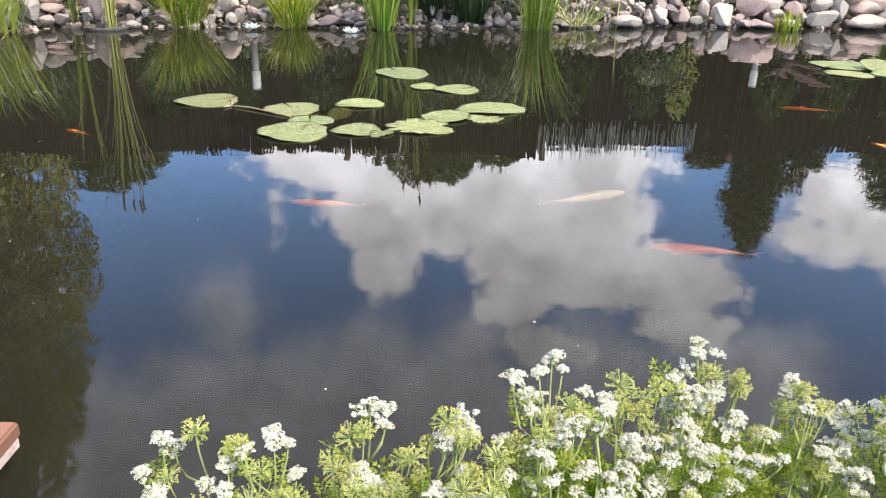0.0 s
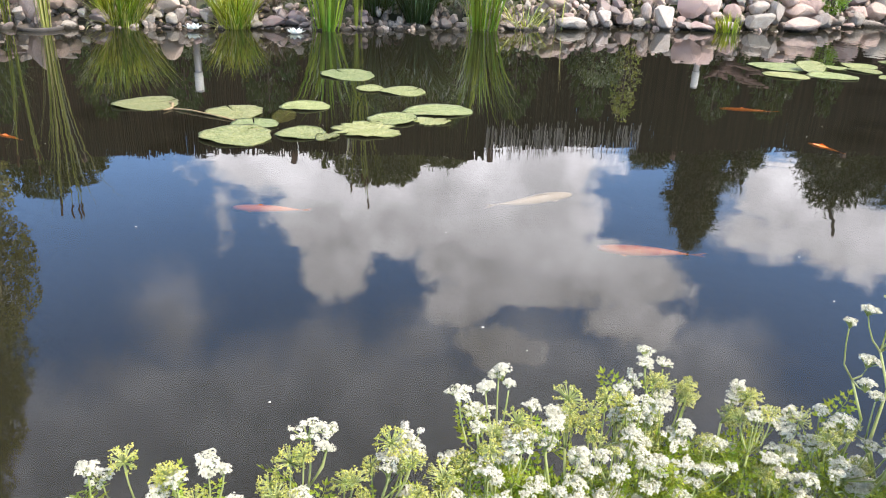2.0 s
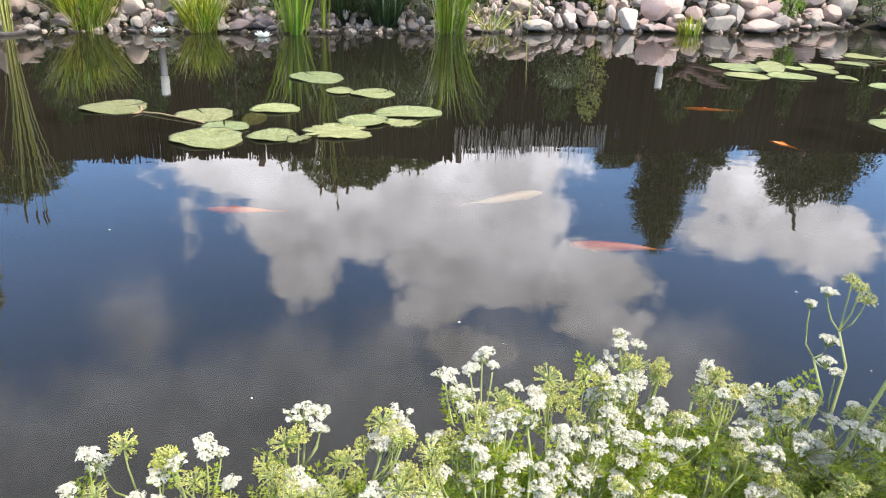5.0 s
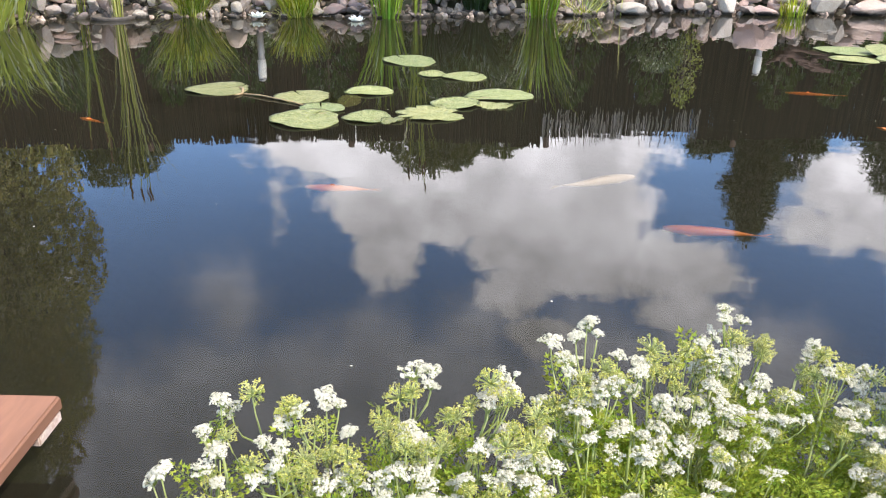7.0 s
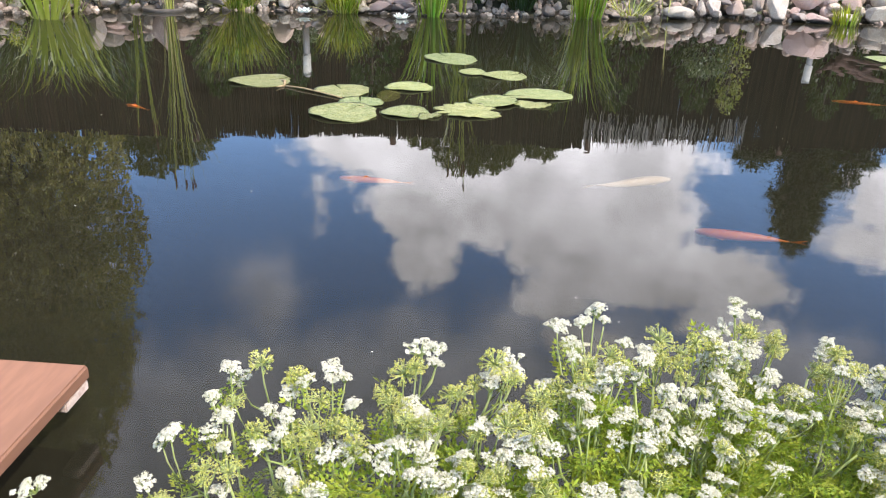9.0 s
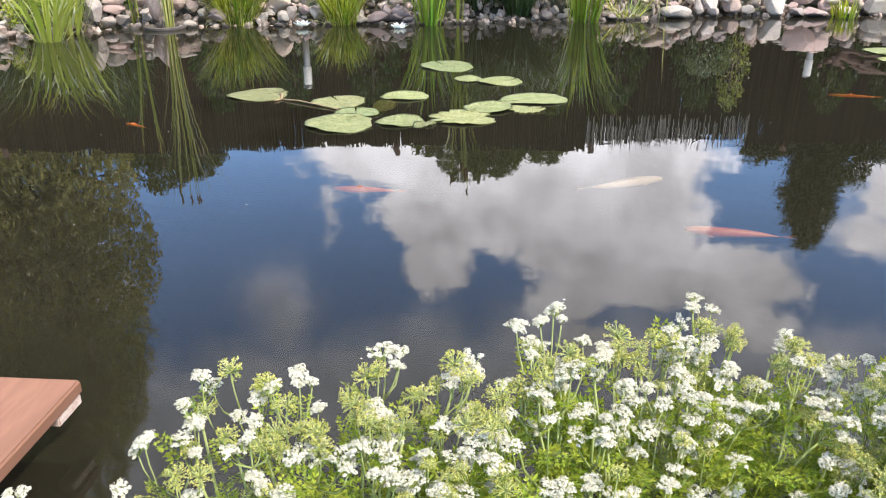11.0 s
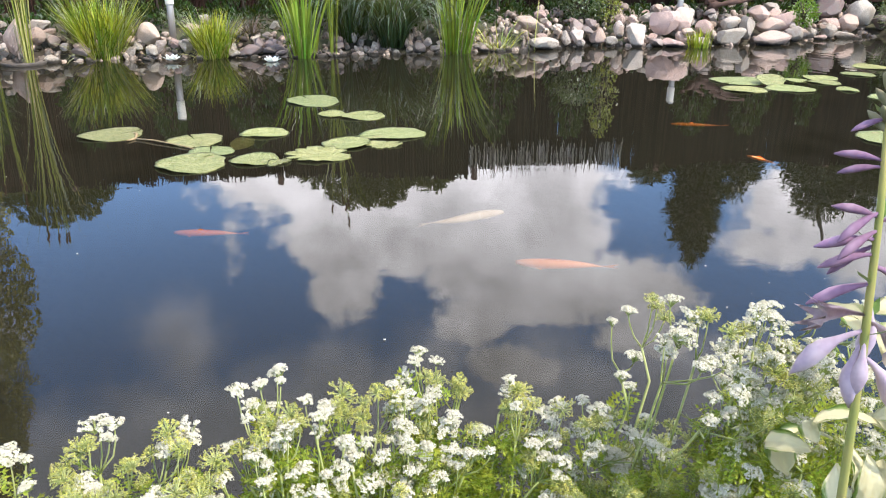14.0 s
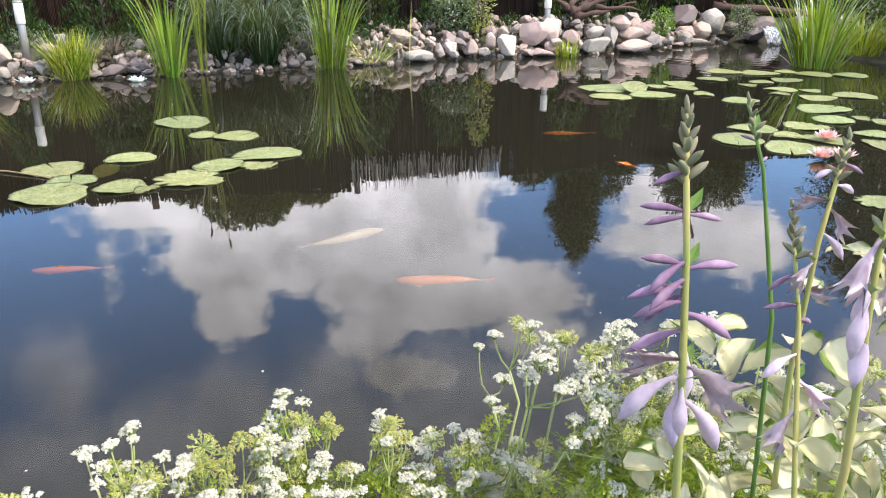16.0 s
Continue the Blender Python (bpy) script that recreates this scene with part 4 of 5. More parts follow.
def pad(x, y, w, shape, turn, d=1.0, tip=0.0, group="lily pads", label="flat green water-lily pad floating on the water"):
    ob = thing("lily_pad", PADS[shape], (x, y, 0.003), label, "lily pad", group)
    ob.matrix_basis = pose(x, y, 0.003 + w * d * 0.5 * math.sin(radians(tip)), tip, 0, 0) @ Matrix.Diagonal((w / 2, w / 2 * d, 0.5, 1)) @ pose(0, 0, 0, 0, 0, turn)
    return ob


LP = "lily pads in the middle group"
for x, y, w, h, s in [(-1.46, 4.75, 0.45, 0.33, 0), (-0.91, 4.58, 0.39, 0.31, 1), (-0.53, 4.77, 0.32, 0.27, 2), (-0.48, 4.11, 0.245, 0.31, 4), (-0.34, 4.05, 0.12, 0.16, 5),
                      (0.27, 4.72, 0.46, 0.31, 2), (-0.34, 5.88, 0.42, 0.48, 1), (-0.16, 5.36, 0.2, 0.24, 3), (0.06, 5.3, 0.31, 0.33, 0)]:
    pad(x, y, w, s, 40.0 + 77.0 * s, h / w, group=LP)
pad(-0.80, 4.02, 0.40, 3, 70, 0.95, 1.5, LP, "large upturned green water-lily pad with raised far rim")
pad(-0.75, 4.25, 0.26, 0, 100, 0.75, 5.0, LP)
pad(-0.15, 4.21, 0.36, 5, 160, 1.15, 0, LP, "insect-eaten brownish green water-lily pad")
pad(0.22, 4.44, 0.2, 6, 20, 1.2, 0, LP, "insect-eaten brownish green water-lily pad")
pad(0.0, 4.45, 0.29, 4, 200, 0.9, 3.0, LP, "bright green water-lily pad with a curled rim")


def lathe(profile, sides=20):
    bm = bmesh.new()
    rows = [[bm.verts.new((r * math.cos(2 * math.pi * k / sides), r * math.sin(2 * math.pi * k / sides), z)) for k in range(sides)] for r, z in profile]
    for a, b in zip(rows, rows[1:]):
        for k in range(sides):
            bm.faces.new((a[k], a[(k + 1) % sides], b[(k + 1) % sides], b[k]))
    bm.faces.new(rows[0][::-1])
    bm.faces.new(rows[-1])
    return bm


RP = "lily pads in the shaded group"
rng = random.Random(91)
for x, y, w, d in [(3.34, 6.79, 0.54, 0.9), (3.19, 6.34, 0.36, 0.95), (3.62, 6.37, 0.39, 1.05), (3.88, 6.83, 0.21, 1.0), (4.16, 6.95, 0.3, 1.3), (4.07, 6.69, 0.25, 1.2), (4.08, 6.32, 0.17, 1.5),
                   (4.64, 7.17, 0.27, 1.2), (5.07, 7.66, 0.36, 1.2), (5.38, 7.48, 0.4, 1.0), (5.71, 7.51, 0.22, 1.4), (5.87, 7.28, 0.4, 1.0), (6.2, 7.14, 0.36, 1.1), (5.01, 6.88, 0.22, 1.2),
                   (5.34, 6.96, 0.29, 1.2), (4.77, 6.73, 0.18, 1.1), (4.92, 6.42, 0.27, 1.1), (4.76, 6.2, 0.17, 1.1), (5.13, 6.3, 0.19, 1.1), (4.95, 5.93, 0.34, 0.95), (5.34, 5.97, 0.38, 0.98)]:
    pad(x, y, w, rng.randrange(5), rng.uniform(0, 360), d, group=RP)
for x, y, w, d in [(4.64, 5.44, 0.44, 0.95), (4.41, 5.01, 0.27, 1.4), (4.66, 5.03, 0.15, 1.4), (4.74, 4.83, 0.2, 1.4), (4.06, 4.83, 0.34, 0.92), (4.22, 5.94, 0.32, 1.05), (3.64, 4.84, 0.34, 0.9),
                   (3.33, 4.53, 0.31, 1.4), (3.74, 4.58, 0.2, 1.2), (3.9, 4.41, 0.24, 1.6), (3.53, 4.25, 0.33, 1.3), (3.74, 4.14, 0.14, 1.2), (4.34, 4.5, 0.26, 1.0), (4.16, 4.16, 0.24, 1.7), (3.22, 3.08, 0.27, 0.9)]:
    pad(x, y, w, rng.randrange(7), rng.uniform(0, 360), d, group=RP)
pad(3.55, 6.62, 0.3, 3, 30, 0.8, 16.0, RP, "dark folded lily leaf tilted up among the pads")

PINK = leafy("pink_petals", (0.75, 0.33, 0.38), (0.85, 0.6, 0.6), 20, 0.35, 0.05, 0.01, 0.12)
YOLK = solid("stamens", (0.8, 0.5, 0.05), (0.7, 0.4, 0.03), 90, 0.8)


def petal_ring(s, n, length, width, rise, base, rng, cup=0.3):
    for i in range(n):
        c = 2 * math.pi * (i + rng.uniform(-0.2, 0.2)) / n
        out = Vector((math.cos(c), math.sin(c), 0))
        side = Vector((-out.y, out.x, 0))
        pts = []
        for k in range(5):
            u = k / 4
            pts.append(out * (base + length * u * math.cos(rise)) + Vector((0, 0, length * (u * math.sin(rise) + cup * u * u * 0.5))))
        s.strip(pts, [width * w for w in (0.25, 0.45, 0.5, 0.36, 0.02)], side)


def water_lily(at, turn, seed):
    rng = random.Random(seed)
    root = thing("water_lily", None, (*at, 0.012), "open pink water-lily flower among the pads", "flower", "water lilies", turn=turn)
    for name, n, l, r in (("outer_petals", 10, 0.085, 0.3), ("middle_petals", 10, 0.07, 0.75), ("inner_petals", 8, 0.055, 1.1)):
        s = Soup()
        petal_ring(s, n, l, 0.038, r, 0.008, rng)
        part(name, s.mesh(name, PINK, True), root)
    s = Soup()
    for i in range(24):
        c = rng.uniform(0, 6.28)
        s.tube([Vector((0, 0, 0.01)), Vector((math.cos(c) * 0.015, math.sin(c) * 0.015, 0.04))], [0.002, 0.001], 4)
    part("stamens", s.mesh("stamens", YOLK), root)


water_lily((3.9, 4.4), 10, 61)
water_lily((3.52, 3.93), 50, 62)
water_lily((3.64, 3.9), 80, 63)

# sunken planter of the cattails
POT = solid("dark_pot", (0.10, 0.085, 0.07), (0.06, 0.05, 0.04), 20, 0.7)
pot = thing("planter", None, (-3.36, 7.92, -0.2), "dark round planter standing in the shallow water", "planter")
part("wall", bm_mesh("wall", lathe([(0.15, 0.0), (0.2, 0.2), (0.215, 0.225), (0.2, 0.235), (0.185, 0.22), (0.17, 0.19)], 28), POT, True), pot)

# floating pad stalk
OLD_STALK = solid("old_stalk", (0.34, 0.25, 0.13), (0.2, 0.15, 0.07), 40, 0.7)
s = Soup()
s.tube([Vector((-1.28, 4.62, 0.004)), Vector((-1.15, 4.55, 0.012)), Vector((-0.95, 4.42, 0.008)), Vector((-0.8, 4.3, 0.002))], [0.006, 0.005, 0.005, 0.004], 6)
s.tube([Vector((-1.28, 4.62, 0.002)), Vector((-1.30, 4.72, 0.012)), Vector((-1.33, 4.76, 0.008))], [0.008, 0.01, 0.004], 6)
s.tube([Vector((-1.28, 4.62, 0.004)), Vector((-1.31, 4.55, 0.01))], [0.009, 0.003], 6)
thing("lily_stalk", s.mesh("lily_stalk", OLD_STALK, True), label="pale brown broken lily stalk floating by the pads", category="stalk")
sunk = pad(-0.63, 4.53, 0.15, 2, 80, 2.3, 0.0, LP, "young olive-green lily leaf just under the surface")
sunk.matrix_basis = pose(-0.63, 4.53, -0.022, 2.0, 6.0, 0) @ Matrix.Diagonal((0.075, 0.17, 1.0, 1))

# ---- pond lamps ----
WHITE_PLASTIC = solid("opal_plastic", (0.84, 0.81, 0.72), (0.78, 0.75, 0.66), 30, 0.35, 0.05)
STEEL = solid("brushed_steel", (0.40, 0.385, 0.36), (0.32, 0.31, 0.29), 40, 0.45, 0.1, 0.001, (1, 1, 0.05), metal=0.4)


def bollard(x, y, junction, top):
    z = on_bank(x, y) - 0.08
    root = thing("bollard_lamp", None, (x, y, z), "slim steel garden bollard lamp with white opal head", "lamp", "bollard lamps")
    h, t = junction - z, top - z
    part("post", bm_mesh("post", lathe([(0.036, 0), (0.036, h - 0.004), (0.034, h)]), STEEL, True), root, "brushed steel tube")
    part("shade", bm_mesh("shade", lathe([(0.044, h), (0.046, h + 0.004), (0.046, t - 0.01), (0.040, t)]), WHITE_PLASTIC, True), root, "white opal cylinder")
    part("cap", bm_mesh("cap", lathe([(0.046, t), (0.047, t + 0.004), (0.047, t + 0.012), (0.03, t + 0.018)]), STEEL, True), root, "thin steel cap")


bollard(-2.12, 8.75, 0.515, 0.72)
bollard(3.81, 9.87, 0.548, 0.755)


def lotus_light(at, z, turn):
    rng = random.Random(5)
    root = thing("lotus_light", None, (*at, z), "white translucent floating lotus-shaped solar light", "lamp", "floating lotus lights", turn=turn)
    for name, n, l, r in (("outer_petals", 8, 0.085, 0.25), ("inner_petals", 7, 0.065, 0.7)):
        s = Soup()
        petal_ring(s, n, l, 0.05, r, 0.018, rng)
        part(name, s.mesh(name, PETAL_PLASTIC, True), root)
    part("float", bm_mesh("float", lathe([(0.05, 0), (0.06, 0.01), (0.05, 0.025)]), WHITE_PLASTIC, True), root)


PETAL_PLASTIC = leafy("frosted_petals", (0.68, 0.74, 0.78), (0.6, 0.68, 0.74), 10, 0.4, 0.2, 0.01, 0.05)
lotus_light((-0.98, 8.12), 0.0, 10)
lotus_light((-1.98, 8.1), 0.02, 40)


# ---- driftwood and waterfall ----
def driftwood(name, paths, label):
    s = Soup()
    for pts, r0, r1 in paths:
        n = 9
        spine = []
        for i in range(n + 1):
            u = i / n * (len(pts) - 1)
            k = min(int(u), len(pts) - 2)
            p = Vector(pts[k]).lerp(Vector(pts[k + 1]), u - k)
            spine.append(p + Vector((noise.noise(p * 5), noise.noise(p * 5 + Vector((9, 0, 0))), noise.noise(p * 5 + Vector((0, 9, 0))))) * 0.03)
        s.tube(spine, [0.7 * (r0 + (r1 - r0) * i / n) * (1 + 0.25 * math.sin(i * 2.1)) for i in range(n + 1)], 9)
    return thing(name, s.mesh(name, WOOD_DARK, True), label=label, category="driftwood")


driftwood("driftwood_root", [([(4.15, 10.0, 0.5), (4.4, 9.95, 0.56), (4.75, 9.95, 0.72)], 0.09, 0.03), ([(4.2, 9.95, 0.45), (4.5, 9.85, 0.48), (5.0, 9.85, 0.62)], 0.06, 0.015), ([(4.1, 10.0, 0.5), (4.2, 10.05, 0.62), (4.35, 10.1, 0.7)], 0.07, 0.03),
                             ([(4.1, 10.0, 0.55), (3.95, 9.95, 0.66)], 0.06, 0.015), ([(4.3, 10.0, 0.55), (4.5, 10.0, 0.68), (4.85, 10.0, 0.74)], 0.07, 0.02), ([(4.2, 10.0, 0.2), (4.3, 10.0, 0.5)], 0.1, 0.09), ([(4.45, 9.9, 0.55), (4.8, 9.8, 0.55), (5.1, 9.8, 0.5)], 0.045, 0.012)],
          "gnarled reddish-brown driftwood root above the rocks")
driftwood("driftwood_log", [([(6.75, 10.95, 0.52), (7.2, 10.85, 0.47), (8.1, 10.75, 0.4), (8.9, 10.7, 0.45)], 0.06, 0.09), ([(6.95, 10.9, 0.5), (6.8, 10.9, 0.62)], 0.05, 0.02), ([(8.0, 10.75, 0.15), (8.1, 10.75, 0.42)], 0.08, 0.08)],
          "weathered brown driftwood log lying above the waterfall")

FALL = Nodes("falling_water")
fv = FALL.noise(FALL.place((9, 9, 1.5)), 4.0, 5.0)
fp = FALL.add("ShaderNodeBsdfPrincipled", Base_Color=FALL.ramp(fv, 0.4, 0.6, (0.25, 0.27, 0.27), (0.85, 0.88, 0.9)), Roughness=0.1, Normal=FALL.bump(fv, 0.8, 0.03))
FALL = FALL.done(fp.outputs[0])
rng = random.Random(77)
for x, y, z, r in [(7.15, 10.45, 0.15, 0.2), (7.75, 10.3, 0.2, 0.24), (7.45, 10.75, 0.25, 0.25), (7.95, 10.0, 0.1, 0.2), (8.3, 10.2, 0.3, 0.26), (7.0, 10.75, 0.2, 0.18)]:
    stone(x, y, z, r, "brown", rng, "stones round the waterfall")
bm = bmesh.new()
rows = []
for i in range(9):
    u = i / 8
    rows.append([bm.verts.new((7.17 + 0.25 * k / 8 + 0.012 * math.sin(k * 2 + i), 10.42 - 0.3 * u ** 0.6, 0.24 - 0.23 * u ** 1.8 + 0.012 * math.sin(k * 1.7 + i))) for k in range(9)])
for p, q in zip(rows, rows[1:]):
    for k in range(8):
        bm.faces.new((p[k], p[k + 1], q[k + 1], q[k]))
bmesh.ops.solidify(bm, geom=bm.faces[:], thickness=0.015)
thing("waterfall", bm_mesh("waterfall", bm, FALL, True), label="small white cascade spilling over dark stones into the pond", category="waterfall")


# ---- deck ----
def deck():
    root = thing("deck", None, (-0.81, 1.262, 0.126), "terracotta-painted wooden deck with a chipped corner over the water", "deck", kind="structure")
    bm = bmesh.new()
    bmesh.ops.create_cube(bm, size=1.0, matrix=Matrix.Translation((-1.3, -0.6, -0.016)) @ Matrix.Diagonal((2.6, 1.2, 0.032, 1)))
    bmesh.ops.bevel(bm, geom=bm.edges[:], offset=0.005, segments=3, affect="EDGES")
    part("board", bm_mesh("board", bm, DECK), root, "smooth terracotta-painted deck board")
    bm = bmesh.new()
    bmesh.ops.create_cube(bm, size=1.0, matrix=Matrix.Translation((-0.022, -0.05, -0.044)) @ Matrix.Diagonal((0.036, 0.09, 0.024, 1)))
    bmesh.ops.bevel(bm, geom=bm.edges[:], offset=0.003, segments=2, affect="EDGES")
    part("end_batten", bm_mesh("end_batten", bm, DECK_CUT), root, "pale unpainted sawn batten end")
    for x in (-0.25, -1.4, -2.4):
        bm = bmesh.new()
        bmesh.ops.create_cube(bm, size=1.0, matrix=Matrix.Translation((x, -0.62, -0.09)) @ Matrix.Diagonal((0.06, 1.15, 0.11, 1)))
        part("joist", bm_mesh("joist", bm, WOOD_DARK), root)
        for y in (-0.15, -1.0):
            bm = bmesh.new()
            bmesh.ops.create_cube(bm, size=1.0, matrix=Matrix.Translation((x, y, -0.4)) @ Matrix.Diagonal((0.08, 0.08, 0.6, 1)))
            part("post", bm_mesh("post", bm, WOOD_DARK), root)


deck()


# ---- fish ----
ORANGE = solid("orange_scales", (0.9, 0.22, 0.03), (0.95, 0.35, 0.07), 60, 0.35, 0.2, 0.002, stain=(0.9, 0.3, 0.08))
PALE = solid("white_scales", (0.72, 0.64, 0.5), (0.55, 0.46, 0.33), 70, 0.35, 0.3, 0.002, stain=(0.62, 0.5, 0.36))


def fish(at, depth, length, turn, mat, label, bend, seed):
    root = thing("koi", None, (*at, depth), label, "fish", "koi in the pond", turn=turn)
    bm = bmesh.new()
    n, k = 16, 12

    def mid(u):
        return bend * length * math.sin((u - 0.25) * 3.4) * u

    rows = []
    for i in range(n + 1):
        u = i / n
        w = length * 0.105 * (math.sin(math.pi * min(1, u * 1.0 + 0.03)) ** 0.55) * (1 - 0.5 * u) * 1.5
        w = max(w, length * 0.012)
        rows.append([bm.verts.new((mid(u) + w * 0.85 * math.cos(2 * math.pi * j / k), -length * u, w * math.sin(2 * math.pi * j / k))) for j in range(k)])
    for a, b in zip(rows, rows[1:]):
        for j in range(k):
            bm.faces.new((a[j], a[(j + 1) % k], b[(j + 1) % k], b[j]))
    bm.faces.new(rows[0][::-1])
    bm.faces.new(rows[-1])
    part("body", bm_mesh("body", bm, mat, True), root)
    end = Vector((mid(1.0), -length, 0))

    def fin(name, pts):
        bm = bmesh.new()
        bm.faces.new([bm.verts.new(p) for p in pts])
        bmesh.ops.solidify(bm, geom=bm.faces[:], thickness=0.003)
        part(name, bm_mesh(name, bm, mat), root)

    L = length
    fin("tail_fin", [end, end + Vector((0.03 * L, -0.2 * L, 0.07 * L)), end + Vector((0.01 * L, -0.12 * L, 0)), end + Vector((0.03 * L, -0.2 * L, -0.07 * L))])
    x = mid(0.4)
    fin("dorsal_fin", [Vector((x, -0.3 * L, 0.12 * L)), Vector((x, -0.42 * L, 0.17 * L)), Vector((mid(0.65), -0.65 * L, 0.1 * L))])
    for sgn in (-1, 1):
        x = mid(0.25) + sgn * 0.09 * L
        fin("pectoral_fin", [Vector((x, -0.22 * L, -0.03 * L)), Vector((x + sgn * 0.07 * L, -0.30 * L, -0.04 * L)), Vector((x + sgn * 0.025 * L, -0.31 * L, -0.045 * L))])


fish((0.78, 3.25), -0.085, 0.36, -70, PALE, "large cream-white koi just under the surface", 0.09, 1)
fish((-0.62, 2.98), -0.04, 0.26, 84, ORANGE, "slim orange koi just under the surface", 0.04, 2)
fish((0.75, 2.62), -0.055, 0.32, 78, ORANGE, "long orange koi just under the surface", 0.05, 3)
fish((2.15, 5.05), -0.05, 0.32, 80, ORANGE, "orange koi near the lily pads", -0.03, 4)
fish((2.3, 4.15), -0.02, 0.2, 20, ORANGE, "bright orange goldfish under the surface", 0.06, 5)
fish((-1.98, 4.0), -0.02, 0.17, 55, ORANGE, "small bright orange goldfish under the surface", 0.06, 6)

# floating petals and specks
rng = random.Random(15)
s = Soup()
for _ in range(70):
    x, y = rng.uniform(-3, 3.5), rng.uniform(1.3, 5)
    r = rng.uniform(0.0015, 0.0035)
    c0 = rng.uniform(0, 6)
    s.add([Vector((x + r * math.cos(c0 + 1.05 * k) * (1 + 0.5 * (k % 2)), y + r * math.sin(c0 + 1.05 * k), 0.0025)) for k in range(6)], [(0, 1, 2, 3, 4, 5)])
SPECK = solid("fallen_petals", (0.75, 0.74, 0.68), (0.5, 0.48, 0.4), 50, 0.8)
thing("fallen_petals", s.mesh("fallen_petals", SPECK), label="tiny pale fallen petals floating on the pond", category="petals", kind="stuff")

# ---- umbellifers on the near bank ----
WHITE_FLOWER = leafy("white_florets", (0.70, 0.675, 0.58), (0.58, 0.565, 0.45), 40, 0.3, 0.02, 0.01, 0.12)
GREEN_FLOWER = leafy("green_seed_heads", (0.52, 0.5, 0.12), (0.32, 0.35, 0.06), 40, 0.2, 0.05, 0.02, 0.35)
STEM = leafy("pale_green_stems", (0.42, 0.45, 0.19), (0.28, 0.34, 0.10), 15, 0.15, 0.1, 0.01, 0.1)
PARSLEY = leafy("parsley_leaves", (0.40, 0.46, 0.06), (0.2, 0.29, 0.03), 12, 0.45, 0.06, 0.025, 0.4)


def umbel_mesh(seed, white, radius):
    """Rays from one point carry small heads of florets; the origin is the middle of the head."""
    rng = random.Random(seed)
    s, st = Soup(), Soup()
    rays = rng.randint(13, 17) if white else rng.randint(30, 38)
    foot = Vector((0, 0, -0.013 if white else -0.004))
    lean = Vector((rng.uniform(-0.3, 0.3), rng.uniform(-0.3, 0.3), 0))
    for i in range(rays):
        q = math.sqrt((i + 0.5) / rays)
        c = i * 2.4 + rng.uniform(-0.4, 0.4)
        r = radius * q * rng.uniform(0.8, 1.15)
        if white:
            head = Vector((math.cos(c) * r, math.sin(c) * r, 0.001 - 0.004 * q * q + rng.uniform(-0.0016, 0.0016)))
            head.z += head.x * lean.x + head.y * lean.y
        else:
            a = q * 1.9
            head = Vector((math.cos(c) * math.sin(a), math.sin(c) * math.sin(a), math.cos(a) * 0.8)) * radius * rng.uniform(0.7, 1.08)
        st.tube([foot, (foot + head) * 0.5 + Vector((0, 0, 0.001)), head], [0.0007, 0.0006, 0.0005], 3)
        full = rng.uniform(0.75, 1.2)
        for _ in range(int(20 * full) if white else 6):
            u = unit(rng)
            if white:
                u.z = abs(u.z) * 0.8
                p = head + u * rng.uniform(0.4, 1) * 0.0044 * full
                n = (u + Vector((0, 0, 0.5))).normalized()
                e = n.orthogonal().normalized()
                f = n.cross(e)
                k = rng.uniform(0.0012, 0.0021)
                vs = [p]
                for j in range(8):
                    g = k * (1.0 if j % 2 else 0.5)
                    vs.append(p + (e * math.cos(j * 0.785) + f * math.sin(j * 0.785)) * g + n * (0.0006 if j % 2 else 0))
                s.add(vs, [(0, j + 1, (j + 1) % 8 + 1) for j in range(8)])
            else:
                p = head + u * 0.0018
                k = rng.uniform(0.0006, 0.0010)
                d = [Vector((k, 0, 0)), Vector((-k, 0, 0)), Vector((0, k, 0)), Vector((0, -k, 0)), u * k * 1.8, -u * k]
                s.add([p + v for v in d], [(0, 2, 4), (2, 1, 4), (1, 3, 4), (3, 0, 4), (2, 0, 5), (1, 2, 5), (3, 1, 5), (0, 3, 5)])
    base = len(s.v)
    both = mesh_of("umbel", s.v + st.v, s.f + [tuple(i + base for i in f) for f in st.f], WHITE_FLOWER if white else GREEN_FLOWER)
    both.materials.append(STEM)
    both.polygons.foreach_set("material_index", [0] * len(s.f) + [1] * len(st.f))
    return both


WHITE_UMBELS = [umbel_mesh(700 + i, True, 0.0095 + 0.0008 * i) for i in range(9)]
GREEN_UMBELS = [umbel_mesh(720 + i, False, 0.012 + 0.0012 * i) for i in range(5)]


